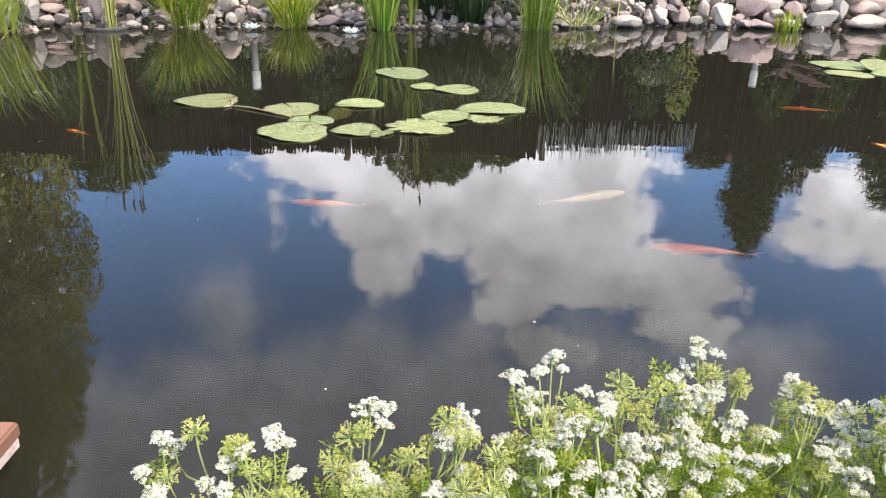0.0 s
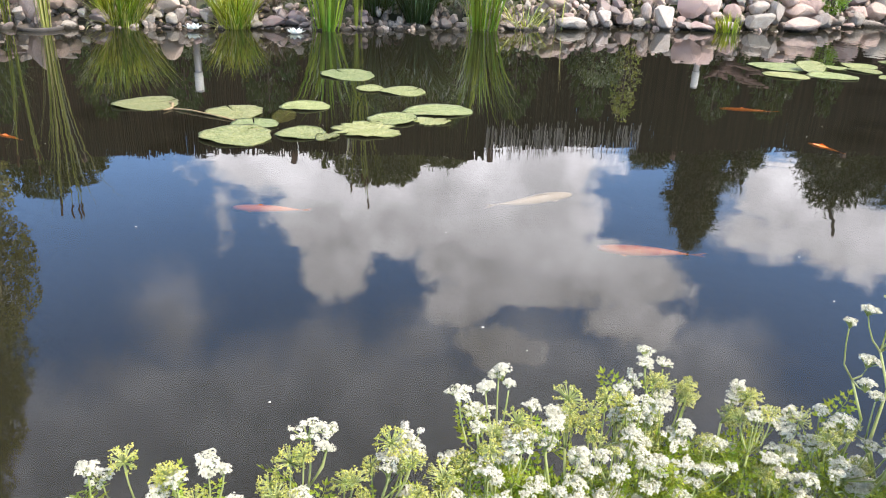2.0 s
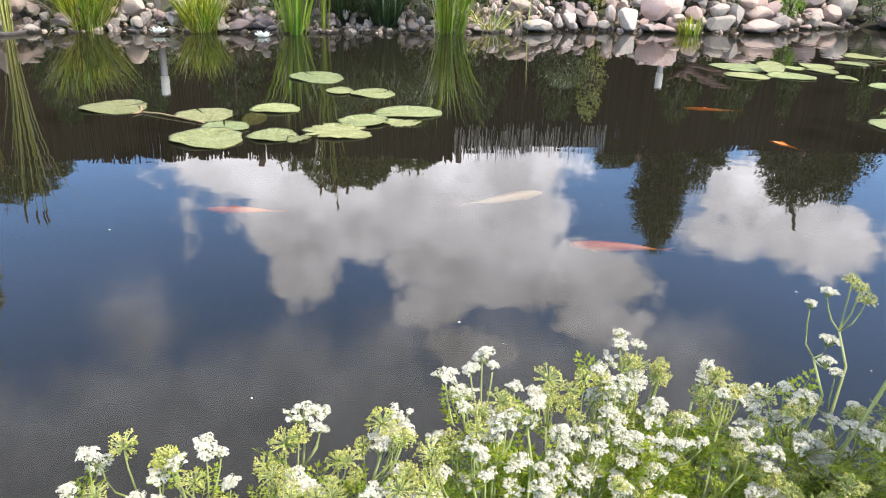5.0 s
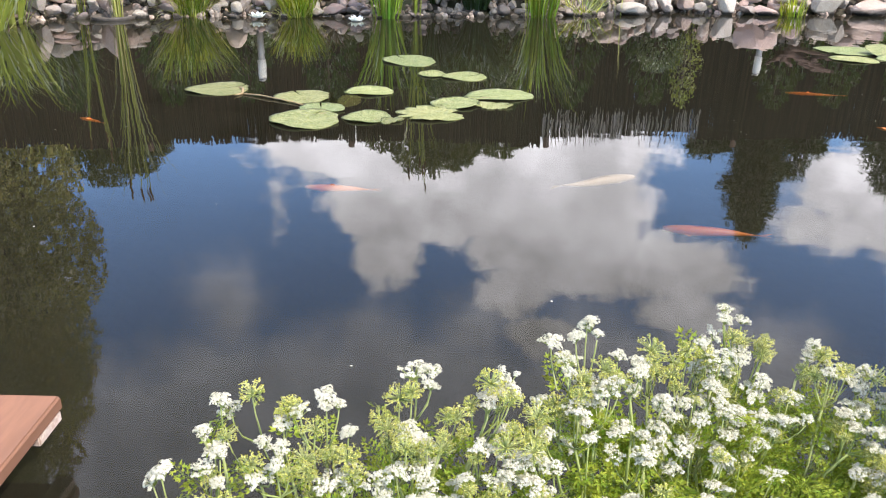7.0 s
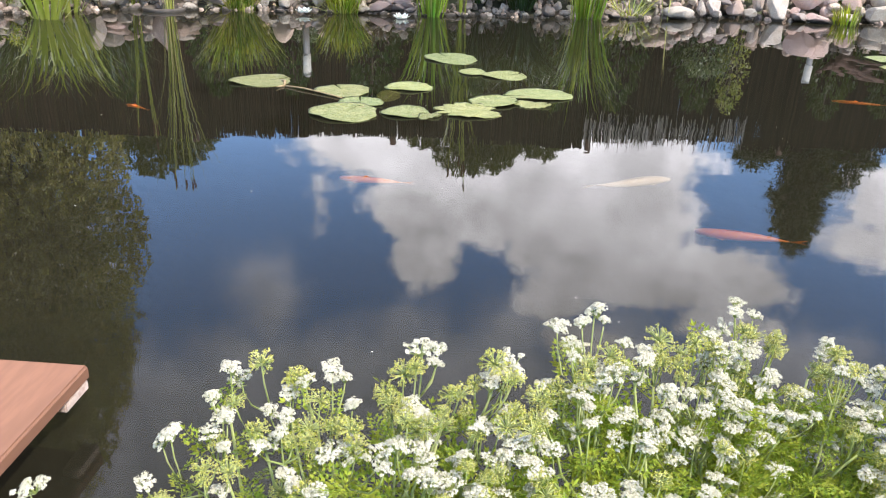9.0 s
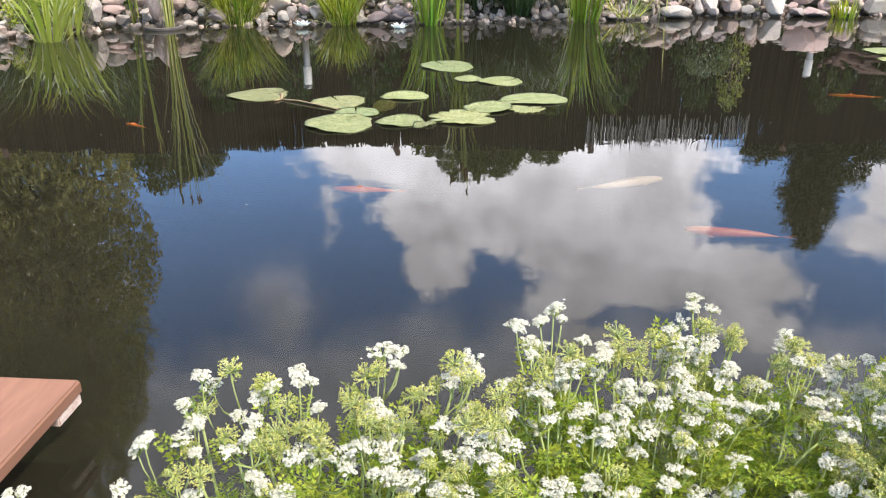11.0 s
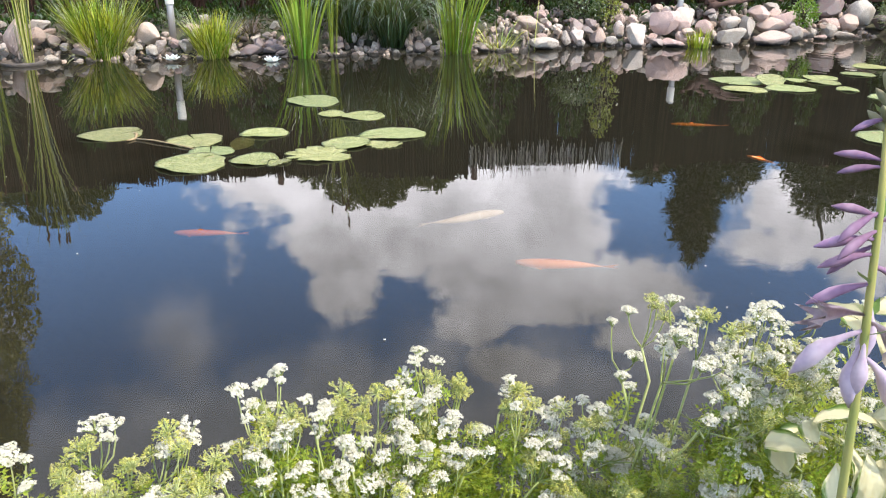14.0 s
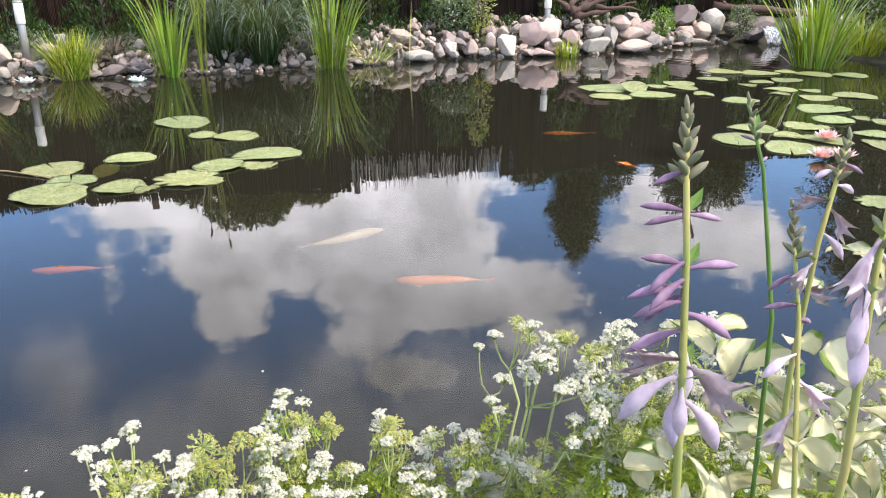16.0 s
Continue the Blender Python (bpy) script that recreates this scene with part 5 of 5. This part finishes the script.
def parsley_leaf(seed):
    """A twice-cut leaf with narrow toothed lobes."""
    rng = random.Random(seed)
    s = Soup()
    L = 0.10
    spine = [Vector((0.004 * math.sin(i * 0.9 + seed), L * i / 8, 0.016 * math.sin(i / 8 * 2.4))) for i in range(9)]
    s.tube(spine, [0.0012 - 0.0001 * i for i in range(9)], 3)

    def lobe(at, way, size):
        up = Vector((rng.uniform(-0.3, 0.3), rng.uniform(-0.3, 0.3), 1)).normalized()
        side = way.cross(up).normalized()
        for sp, ln in ((0, 1.0), (0.8, 0.7), (-0.8, 0.7)):
            w = (way + side * sp).normalized()
            s.leaf(at, w + Vector((0, 0, rng.uniform(-0.35, 0.25))), up, size * ln * rng.uniform(0.8, 1.15), size * 0.30)

    for i in range(2, 9):
        size = 0.027 * (1.15 - i / 11)
        if i < 8:
            for sg in (-1, 1):
                way = Vector((sg, 0.6 + rng.uniform(-0.2, 0.2), rng.uniform(-0.2, 0.3))).normalized()
                st = spine[i] + way * size * 0.8
                s.tube([spine[i], st], [0.0006, 0.0004], 3)
                lobe(st, way, size * 0.8)
                lobe(spine[i] + way * size * 0.3, (way + Vector((0, 0.5, 0))).normalized(), size * 0.6)
        else:
            lobe(spine[i], Vector((0, 1, 0.1)).normalized(), size * 1.4)
    return s.mesh("leaf", PARSLEY)


PARSLEY_LEAVES = [parsley_leaf(750 + i) for i in range(7)]
plant_rng = random.Random(99)


def umbellifer(at, heads, extra=46, leaves=150, leaf_top=0.88):
    """One plant: forking hollow stems, an umbel at each tip, cut leaves below. heads: x, y, z, 1 for white or 0 for green."""
    rng = plant_rng
    z0 = max(on_bank(*at), 0.0) - 0.02
    root = thing("umbellifer", None, (*at, z0), "white-flowering umbellifer with cut green leaves at the water's edge", "flower", "umbellifers on the near bank")
    foot = Vector((*at, z0))
    tips = [(Vector(h[:3]) - foot, h[3], 1.0) for h in heads]
    first = list(tips)
    for i in range(extra):
        t, white, _ = first[i % len(first)]
        if rng.random() < 0.68:
            # side heads crowd round the first ones
            tips.append((t + Vector((rng.uniform(-0.026, 0.026), rng.uniform(-0.04, 0.012), rng.uniform(-0.032, 0.003))), white if rng.random() < 0.8 else 1 - white, rng.uniform(0.75, 1.0)))
        else:
            tips.append((Vector((t.x * 0.95 + rng.uniform(-0.04, 0.04), t.y - rng.uniform(-0.02, 0.08), t.z - rng.uniform(0.03, 0.1))), 1 if rng.random() < 0.5 else 0, 0.95))

    def stalk(pts, radii):
        w = Soup()
        w.tube(pts, radii, 5)
        part("stem", w.mesh("stem", STEM, True), root)

    # neighbouring tips fork from one node below them
    left = list(tips)
    mains = []
    while left:
        top = max(left, key=lambda t: t[0].z)
        near = sorted(left, key=lambda t: (t[0] - top[0]).length)[:rng.randint(3, 5)]
        near = [t for t in near if (t[0] - top[0]).length < 0.1]
        left = [t for t in left if t not in near]
        mid = sum((t[0] for t in near), Vector()) / len(near)
        low = min(t[0].z for t in near)
        node = Vector((mid.x * 0.84 + rng.uniform(-0.012, 0.012), mid.y * 0.86 + rng.uniform(-0.012, 0.012), low - rng.uniform(0.025, 0.06)))
        bow = Vector((rng.uniform(-0.018, 0.018), rng.uniform(-0.018, 0.018), 0))
        if mains:
            host = min(mains, key=lambda m: (m[2] - node * 0.7).length)
            start = host[1].lerp(host[2], rng.uniform(0.2, 0.9))
        else:
            start = Vector((0, 0, 0))
        way = [start, start.lerp(node, 0.4) + bow, start.lerp(node, 0.75) - bow * 0.8, node]
        if len(mains) < 4:
            way[0] = Vector((0, 0, 0))
            way[1] = node * 0.35 + bow
            way[2] = node * 0.7 - bow
            mains.append(way)
        stalk(way, [0.0030, 0.0025, 0.0021, 0.0017])
        for t, white, size in near:
            end = t - Vector((0, 0, 0.012 if white else 0.004))
            out = Vector((end.x - node.x, end.y - node.y, 0))
            elbow = node + out * rng.uniform(0.5, 0.8) + Vector((0, 0, (end.z - node.z) * rng.uniform(0.15, 0.45)))
            stalk([node, elbow, elbow.lerp(end, 0.55) + out * 0.06, end], [0.0014, 0.0012, 0.001, 0.0009])
            me = rng.choice(WHITE_UMBELS if white else GREEN_UMBELS)
            part("white_umbel" if white else "green_umbel", me, root, m=Matrix.Translation(t) @ pose(0, 0, 0, rng.uniform(-8, 22), 0, 0) @ pose(0, 0, 0, 0, rng.uniform(-16, 16), rng.uniform(0, 360)) @ Matrix.Scale(size * rng.uniform(0.85, 1.3), 4))
    for _ in range(leaves):
        t = rng.choice(tips)[0]
        u = rng.uniform(0.36, leaf_top)
        p = Vector((t.x * (0.4 + 0.6 * u), t.y * (0.4 + 0.6 * u), t.z * u)) + Vector((rng.uniform(-0.045, 0.045), rng.uniform(-0.05, 0.05), -0.02))
        part("leaf", rng.choice(PARSLEY_LEAVES), root, m=Matrix.Translation(p) @ pose(0, 0, 0, 0, 0, rng.uniform(0, 360)) @ pose(0, 0, 0, rng.uniform(5, 65), rng.uniform(-30, 30), 0) @ Matrix.Scale(rng.uniform(0.4, 0.85), 4))


umbellifer((-0.26, 0.70), [(-0.32, 0.75, 0.477, 1), (-0.32, 0.71, 0.435, 1), (-0.38, 0.69, 0.415, 1), (-0.33, 0.69, 0.420, 1), (-0.31, 0.68, 0.407, 1), (-0.40, 0.65, 0.370, 1), (-0.54, 0.64, 0.359, 1), (-0.33, 0.66, 0.387, 0), (-0.30, 0.66, 0.388, 0)], 10, 45)
umbellifer((-0.17, 0.70), [(-0.19, 0.75, 0.481, 1), (-0.24, 0.73, 0.459, 1), (-0.26, 0.71, 0.444, 1), (-0.16, 0.72, 0.454, 1), (-0.18, 0.68, 0.411, 1), (-0.12, 0.68, 0.416, 1), (-0.23, 0.66, 0.390, 1), (-0.19, 0.64, 0.381, 1), (-0.25, 0.69, 0.417, 1), (-0.28, 0.75, 0.485, 0), (-0.23, 0.74, 0.473, 0), (-0.20, 0.72, 0.457, 0), (-0.21, 0.70, 0.429, 0), (-0.16, 0.70, 0.431, 0)], 28, 80)
umbellifer((-0.10, 0.70), [(-0.08, 0.77, 0.513, 1), (0.03, 0.77, 0.495, 1), (0.01, 0.75, 0.486, 1), (-0.09, 0.72, 0.459, 1), (-0.07, 0.71, 0.453, 1), (0.02, 0.71, 0.442, 1), (0.03, 0.69, 0.419, 1), (-0.07, 0.69, 0.425, 1), (0.00, 0.65, 0.390, 1), (-0.02, 0.68, 0.421, 1), (-0.06, 0.66, 0.404, 1), (-0.10, 0.75, 0.483, 0), (-0.03, 0.73, 0.472, 0), (0.01, 0.76, 0.500, 0)])
umbellifer((0.17, 0.75), [(0.04, 0.71, 0.430, 1), (0.09, 0.82, 0.528, 1), (0.14, 0.85, 0.539, 1), (0.12, 0.77, 0.464, 1), (0.08, 0.74, 0.443, 1), (0.15, 0.69, 0.371, 1), (0.04, 0.73, 0.455, 0), (0.07, 0.75, 0.462, 0), (0.13, 0.80, 0.486, 0), (0.16, 0.81, 0.492, 0)], 44, 170)
umbellifer((0.22, 0.78), [(0.18, 0.83, 0.502, 1), (0.21, 0.83, 0.491, 1), (0.30, 0.87, 0.501, 1), (0.18, 0.77, 0.435, 1), (0.24, 0.80, 0.439, 1), (0.23, 0.78, 0.427, 1), (0.19, 0.71, 0.369, 1), (0.30, 0.75, 0.362, 1), (0.24, 0.71, 0.350, 1), (0.28, 0.86, 0.493, 0), (0.23, 0.85, 0.498, 0), (0.26, 0.82, 0.459, 0)], 44, 170)
umbellifer((0.30, 0.82), [(0.34, 0.91, 0.533, 1), (0.31, 0.87, 0.486, 1), (0.36, 0.88, 0.480, 1), (0.39, 0.86, 0.448, 1), (0.43, 0.86, 0.425, 1), (0.31, 0.84, 0.456, 1), (0.33, 0.80, 0.404, 1), (0.38, 0.83, 0.407, 1), (0.39, 0.78, 0.354, 1), (0.35, 0.83, 0.421, 1), (0.35, 0.89, 0.499, 0), (0.40, 0.90, 0.486, 0)], 44, 170)
umbellifer((0.44, 0.86), [(0.48, 0.92, 0.475, 1), (0.55, 0.90, 0.442, 1), (0.53, 0.87, 0.405, 1), (0.55, 0.81, 0.332, 1), (0.49, 0.91, 0.460, 0), (0.55, 0.82, 0.350, 0)], 44, 170)
umbellifer((0.66, 0.98), [(0.59, 0.90, 0.448, 1), (0.59, 0.87, 0.410, 1), (0.67, 0.97, 0.565, 1), (0.71, 0.98, 0.577, 0), (0.65, 0.91, 0.484, 1), (0.61, 0.88, 0.446, 1), (0.68, 0.87, 0.434, 1), (0.67, 0.80, 0.661, 1), (0.70, 0.79, 0.635, 1), (0.68, 0.77, 0.623, 1), (0.72, 0.79, 0.638, 0), (0.71, 0.75, 0.593, 1), (0.75, 0.74, 0.583, 1), (0.71, 0.72, 0.560, 1)], 22, 90, 0.62)
umbellifer((0.85, 1.05), [(0.76, 0.78, 0.623, 1), (0.80, 0.80, 0.650, 1), (0.87, 0.80, 0.642, 1), (0.82, 0.77, 0.605, 1), (0.86, 0.77, 0.606, 1), (0.94, 0.81, 0.643, 1), (0.81, 0.74, 0.571, 0)], 50, 180, 0.76)


def more_heads(at, n, low, high, reach):
    r = plant_rng
    return [(at[0] + r.uniform(-reach, reach), at[1] + r.uniform(-reach, reach), r.uniform(low, high), 1 if r.random() < 0.7 else 0) for _ in range(n)]


for at, low, high, reach in [((0.79, 0.8), 0.36, 0.5, 0.09), ((0.88, 0.83), 0.40, 0.55, 0.1), ((1.0, 0.87), 0.42, 0.57, 0.11), ((1.13, 0.88), 0.40, 0.55, 0.12), ((0.76, 0.74), 0.28, 0.42, 0.1), ((0.9, 0.75), 0.3, 0.45, 0.1), ((1.05, 0.76), 0.3, 0.45, 0.12), ((1.25, 0.85), 0.35, 0.5, 0.13), ((0.62, 0.82), 0.3, 0.41, 0.1), ((0.7, 0.86), 0.33, 0.44, 0.08), ((0.66, 0.72), 0.2, 0.33, 0.11), ((0.45, 0.68), 0.2, 0.32, 0.13), ((0.25, 0.66), 0.2, 0.32, 0.13), ((-0.12, 0.6), 0.2, 0.33, 0.1)]:
    umbellifer(at, more_heads(at, 9, low, high, reach), 20, 100)

# ---- hosta ----
LILAC = leafy("lilac_petals", (0.54, 0.42, 0.57), (0.74, 0.62, 0.74), 60, 0.45, 0.02, 0.01, 0.1, own=True)
BUD = leafy("violet_buds", (0.21, 0.115, 0.20), (0.42, 0.29, 0.38), 40, 0.2, 0.04, 0.02, 0.2, own=True)
BUD_GREEN = leafy("grey_green_buds", (0.20, 0.20, 0.11), (0.29, 0.24, 0.20), 40, 0.2, 0.03, 0.02, 0.15, own=True)
SCAPE = leafy("flower_stalk", (0.38, 0.32, 0.12), (0.28, 0.30, 0.09), 20, 0.1, 0.03, 0.01, 0.05)
SCAPE_GREEN = leafy("green_flower_stalk", (0.12, 0.2, 0.05), (0.09, 0.16, 0.04), 20, 0.1, 0.03, 0.01, 0.05)


def variegated():
    n = Nodes("variegated_leaf")
    sepn = n.add("ShaderNodeSeparateXYZ", Vector=n.add("ShaderNodeTexCoord").outputs["Object"])
    streak = n.noise(n.place((30, 3, 1)), 2.2, 4.0)
    across = n.math("ADD", n.math("ABSOLUTE", sepn.outputs[0]), n.math("MULTIPLY", n.math("SUBTRACT", streak, 0.5), 0.055))
    col = n.ramp(across, 0.024, 0.034, (0.68, 0.65, 0.43), (0.22, 0.33, 0.06))
    d = n.add("ShaderNodeBsdfPrincipled", Base_Color=col, Roughness=0.4, Normal=n.bump(streak, 0.3, 0.004)).outputs[0]
    t = n.add("ShaderNodeBsdfTranslucent", Color=col).outputs[0]
    m = n.add("ShaderNodeMixShader", Fac=0.3)
    n.t.links.new(d, m.inputs[1])
    n.t.links.new(t, m.inputs[2])
    return n.done(m.outputs[0])


VARIEGATED = variegated()


def hosta_leaf(seed, length=0.15, width=0.075):
    rng = random.Random(seed)
    bm = bmesh.new()
    rows, ph = [], rng.uniform(0, 6)
    arch = rng.uniform(0.5, 1.0)
    for i in range(13):
        u = i / 12
        w = width * 0.5 * (math.sin(math.pi * u ** 0.8) ** 0.8 if 0 < u < 1 else 0.02)
        w = max(w, 0.001)
        y = length * u
        zc = length * (0.25 * math.sin(u * 1.8) - arch * 0.35 * u * u)
        rows.append([bm.verts.new((w * k / 4, y, zc + abs(k / 4) ** 1.5 * w * 0.45 + 0.004 * math.sin(u * 16 + ph + k * 1.5) * abs(k) / 4)) for k in range(-4, 5)])
    for a, b in zip(rows, rows[1:]):
        for k in range(8):
            bm.faces.new((a[k], a[k + 1], b[k + 1], b[k]))
    bmesh.ops.solidify(bm, geom=bm.faces[:], thickness=0.0008)
    return bm_mesh("leaf", bm, VARIEGATED, True)


HOSTA_LEAVES = [hosta_leaf(900 + i) for i in range(5)]


def bell(profile, lobes, mat, name, sides=18):
    """A flower turned along +y; lobes cut its rim into pointed petals."""
    bm = bmesh.new()
    rows = []
    for i, (r, y) in enumerate(profile):
        row = []
        for k in range(sides):
            c = 2 * math.pi * k / sides
            wave = math.cos(lobes * c) if lobes else 0
            late = max(0.0, (i - len(profile) + 4) / 3) if lobes else 0
            sag = -7.0 * y * y
            row.append(bm.verts.new((r * (1 + 0.34 * wave * late) * math.cos(c), y + 0.011 * wave * late ** 2, r * (1 + 0.34 * wave * late) * math.sin(c) + sag)))
        rows.append(row)
    for a, b in zip(rows, rows[1:]):
        for k in range(sides):
            bm.faces.new((a[k], a[(k + 1) % sides], b[(k + 1) % sides], b[k]))
    bm.faces.new(rows[0])
    if not lobes:
        bm.faces.new(rows[-1])
    else:
        bmesh.ops.solidify(bm, geom=bm.faces[:], thickness=0.0006)
    return bm_mesh(name, bm, mat, True)


OPEN_BELL = bell([(0.0012, 0), (0.0018, 0.008), (0.0026, 0.016), (0.0052, 0.023), (0.0068, 0.031), (0.0088, 0.038), (0.0128, 0.043)], 6, LILAC, "open_flower")
SHUT_BELL = bell([(0.0012, 0), (0.0018, 0.01), (0.0027, 0.017), (0.0055, 0.026), (0.0066, 0.034), (0.0046, 0.042), (0.0006, 0.049)], 0, LILAC, "closed_flower", 14)
VIOLET_BUD = bell([(0.0010, 0), (0.0014, 0.006), (0.0026, 0.013), (0.0033, 0.020), (0.0024, 0.027), (0.0004, 0.032)], 0, BUD, "violet_bud", 10)
TIP_BUD = bell([(0.001, 0), (0.0026, 0.004), (0.0033, 0.009), (0.0024, 0.015), (0.0003, 0.019)], 0, BUD_GREEN, "green_bud", 10)

bs = Soup()
bs.leaf(Vector((0, 0, 0)), Vector((0, 1, 0)), Vector((0, 0, 1)), 0.022, 0.008)
BRACT = bs.mesh("bract", SCAPE_GREEN)


def raceme(root, pts, kinds, mat, seed, size=1.0, thick=0.0032, crown=8):
    """One flower stalk: buds crowd at its tip; below them flowers hang out on short pedicels."""
    rng = random.Random(seed)
    s = Soup()
    spine = [Vector(p) - root.location for p in pts]
    s.tube(spine, [thick * (1.2 - 0.6 * i / (len(spine) - 1)) for i in range(len(spine))], 8)
    stalk = part("flower_stalk", s.mesh("flower_stalk", mat, True), root)
    top = spine[-1]
    axis = (spine[-1] - spine[-2]).normalized()
    for i in range(crown):
        h = i / max(1, crown - 1)
        c = i * 2.4
        p = top - axis * 0.042 * h * size
        part("green_bud", TIP_BUD, stalk, m=Matrix.Translation(p) @ pose(0, 0, 0, 0, 0, math.degrees(c)) @ pose(0, 0, 0, 84 - 36 * h, 0, 0) @ Matrix.Scale(size * (0.5 + 0.36 * h), 4))
    for u, turn, droop, kind, k in kinds[::3]:
        f = u * (len(spine) - 1)
        i = min(int(f), len(spine) - 2)
        part("bract", BRACT, stalk, m=Matrix.Translation(spine[i].lerp(spine[i + 1], f - i)) @ pose(0, 0, 0, 0, 0, turn + 30) @ pose(0, 0, 0, 35, 0, 0) @ Matrix.Scale(size * rng.uniform(0.7, 1.1), 4))
    for u, turn, droop, kind, k in kinds:
        turn, droop = turn + rng.uniform(-18, 18), droop + rng.uniform(-14, 14)
        f = u * (len(spine) - 1)
        i = min(int(f), len(spine) - 2)
        p = spine[i].lerp(spine[i + 1], f - i)
        me = {"o": OPEN_BELL, "c": SHUT_BELL, "v": VIOLET_BUD}[kind]
        k *= 0.82
        nm = {"o": "open_flower", "c": "closed_flower", "v": "violet_bud"}[kind]
        part(nm, me, stalk, m=Matrix.Translation(p) @ pose(0, 0, 0, 0, 0, turn) @ pose(0, 0, 0, droop, 0, 0) @ Matrix.Scale(size * k, 4))


hosta = thing("hosta", None, (0.78, 0.4, 0.3), "flowering hosta with lilac bells and cream-variegated leaves on the bank", "plant")
# turn: direction in the plan (0 is +y, 90 is -x); droop: degrees above the level
raceme(hosta, [(0.70, 0.33, 0.3), (0.60, 0.278, 0.72), (0.595, 0.285, 0.86), (0.593, 0.295, 0.95), (0.589, 0.306, 1.035)],
       [(0.90, 80, 5, "v", 0.8), (0.83, 85, 8, "v", 1.0), (0.82, 70, -8, "v", 0.9), (0.825, -85, 5, "v", 0.8), (0.745, 95, -12, "v", 1.15), (0.735, 70, 15, "v", 1.1), (0.73, -80, 28, "v", 1.2), (0.715, 110, -25, "v", 1.2),
        (0.70, 85, 10, "v", 1.3), (0.69, 60, -20, "v", 1.2), (0.675, 90, -4, "v", 1.2), (0.655, -88, -12, "v", 1.5), (0.625, 84, -6, "v", 1.4),
        (0.60, -75, -62, "c", 1.05), (0.57, 100, 5, "o", 0.85), (0.56, -80, -28, "o", 1.3), (0.545, 85, -38, "c", 1.2), (0.53, 70, -60, "c", 1.15), (0.535, 170, -72, "c", 0.95),
        (0.50, -95, -48, "c", 1.25)], SCAPE, 1, 1.0, 0.0029, 17)
raceme(hosta, [(0.80, 0.45, 0.3), (0.802, 0.49, 0.80), (0.783, 0.509, 0.94), (0.767, 0.522, 1.0)], [(0.86, -70, 30, "v", 0.6), (0.8, 60, 20, "v", 0.7), (0.7, -60, 20, "v", 0.6)], SCAPE_GREEN, 2, 0.85, 0.0022, 10)
raceme(hosta, [(0.77, 0.37, 0.3), (0.763, 0.372, 0.69), (0.775, 0.42, 0.837), (0.778, 0.455, 0.92)],
       [(0.85, -80, 5, "v", 0.9), (0.8, 95, -10, "v", 1.0), (0.74, -90, 10, "o", 0.8), (0.7, 90, -5, "v", 1.1), (0.66, -60, -20, "v", 1.0), (0.6, 100, -10, "c", 0.9), (0.55, -80, -30, "o", 0.9), (0.5, 70, -50, "o", 1.0)], SCAPE, 3, 1.0, 0.0024, 13)
raceme(hosta, [(0.8, 0.43, 0.3), (0.784, 0.43, 0.78), (0.785, 0.425, 0.90), (0.801, 0.431, 0.985)],
       [(0.92, -95, 0, "v", 0.8), (0.9, 90, -10, "c", 0.6), (0.85, -85, -10, "c", 0.7), (0.8, 80, 10, "o", 0.7), (0.78, -90, -25, "o", 0.8), (0.7, -80, -20, "c", 0.9), (0.62, 95, -30, "o", 0.8)], SCAPE, 4, 0.9, 0.0026, 14)
raceme(hosta, [(0.72, 0.3, 0.3), (0.71, 0.269, 0.80), (0.704, 0.271, 0.93), (0.704, 0.271, 0.99)],
       [(0.85, 90, -60, "o", 1.0), (0.8, -90, -50, "o", 1.1), (0.72, 75, -70, "c", 1.1), (0.66, 100, -60, "c", 1.0), (0.62, -60, -70, "c", 1.1)], SCAPE, 5, 1.0, 0.0028, 6)
rng = random.Random(44)
for _ in range(130):
    x, y = 0.73 + rng.uniform(0.0, 0.36), 0.36 + rng.uniform(0.0, 0.3)
    z = rng.uniform(0.40, 0.66) + 0.5 * (x - 0.72)
    part("leaf", rng.choice(HOSTA_LEAVES), hosta, "cream and green variegated leaf", m=Matrix.Translation(Vector((x, y, z)) - hosta.location) @ pose(0, 0, 0, 0, 0, rng.uniform(0, 360)) @ pose(0, 0, 0, rng.uniform(-30, 70), rng.uniform(-40, 40), 0) @ Matrix.Scale(rng.uniform(0.28, 0.56), 4))
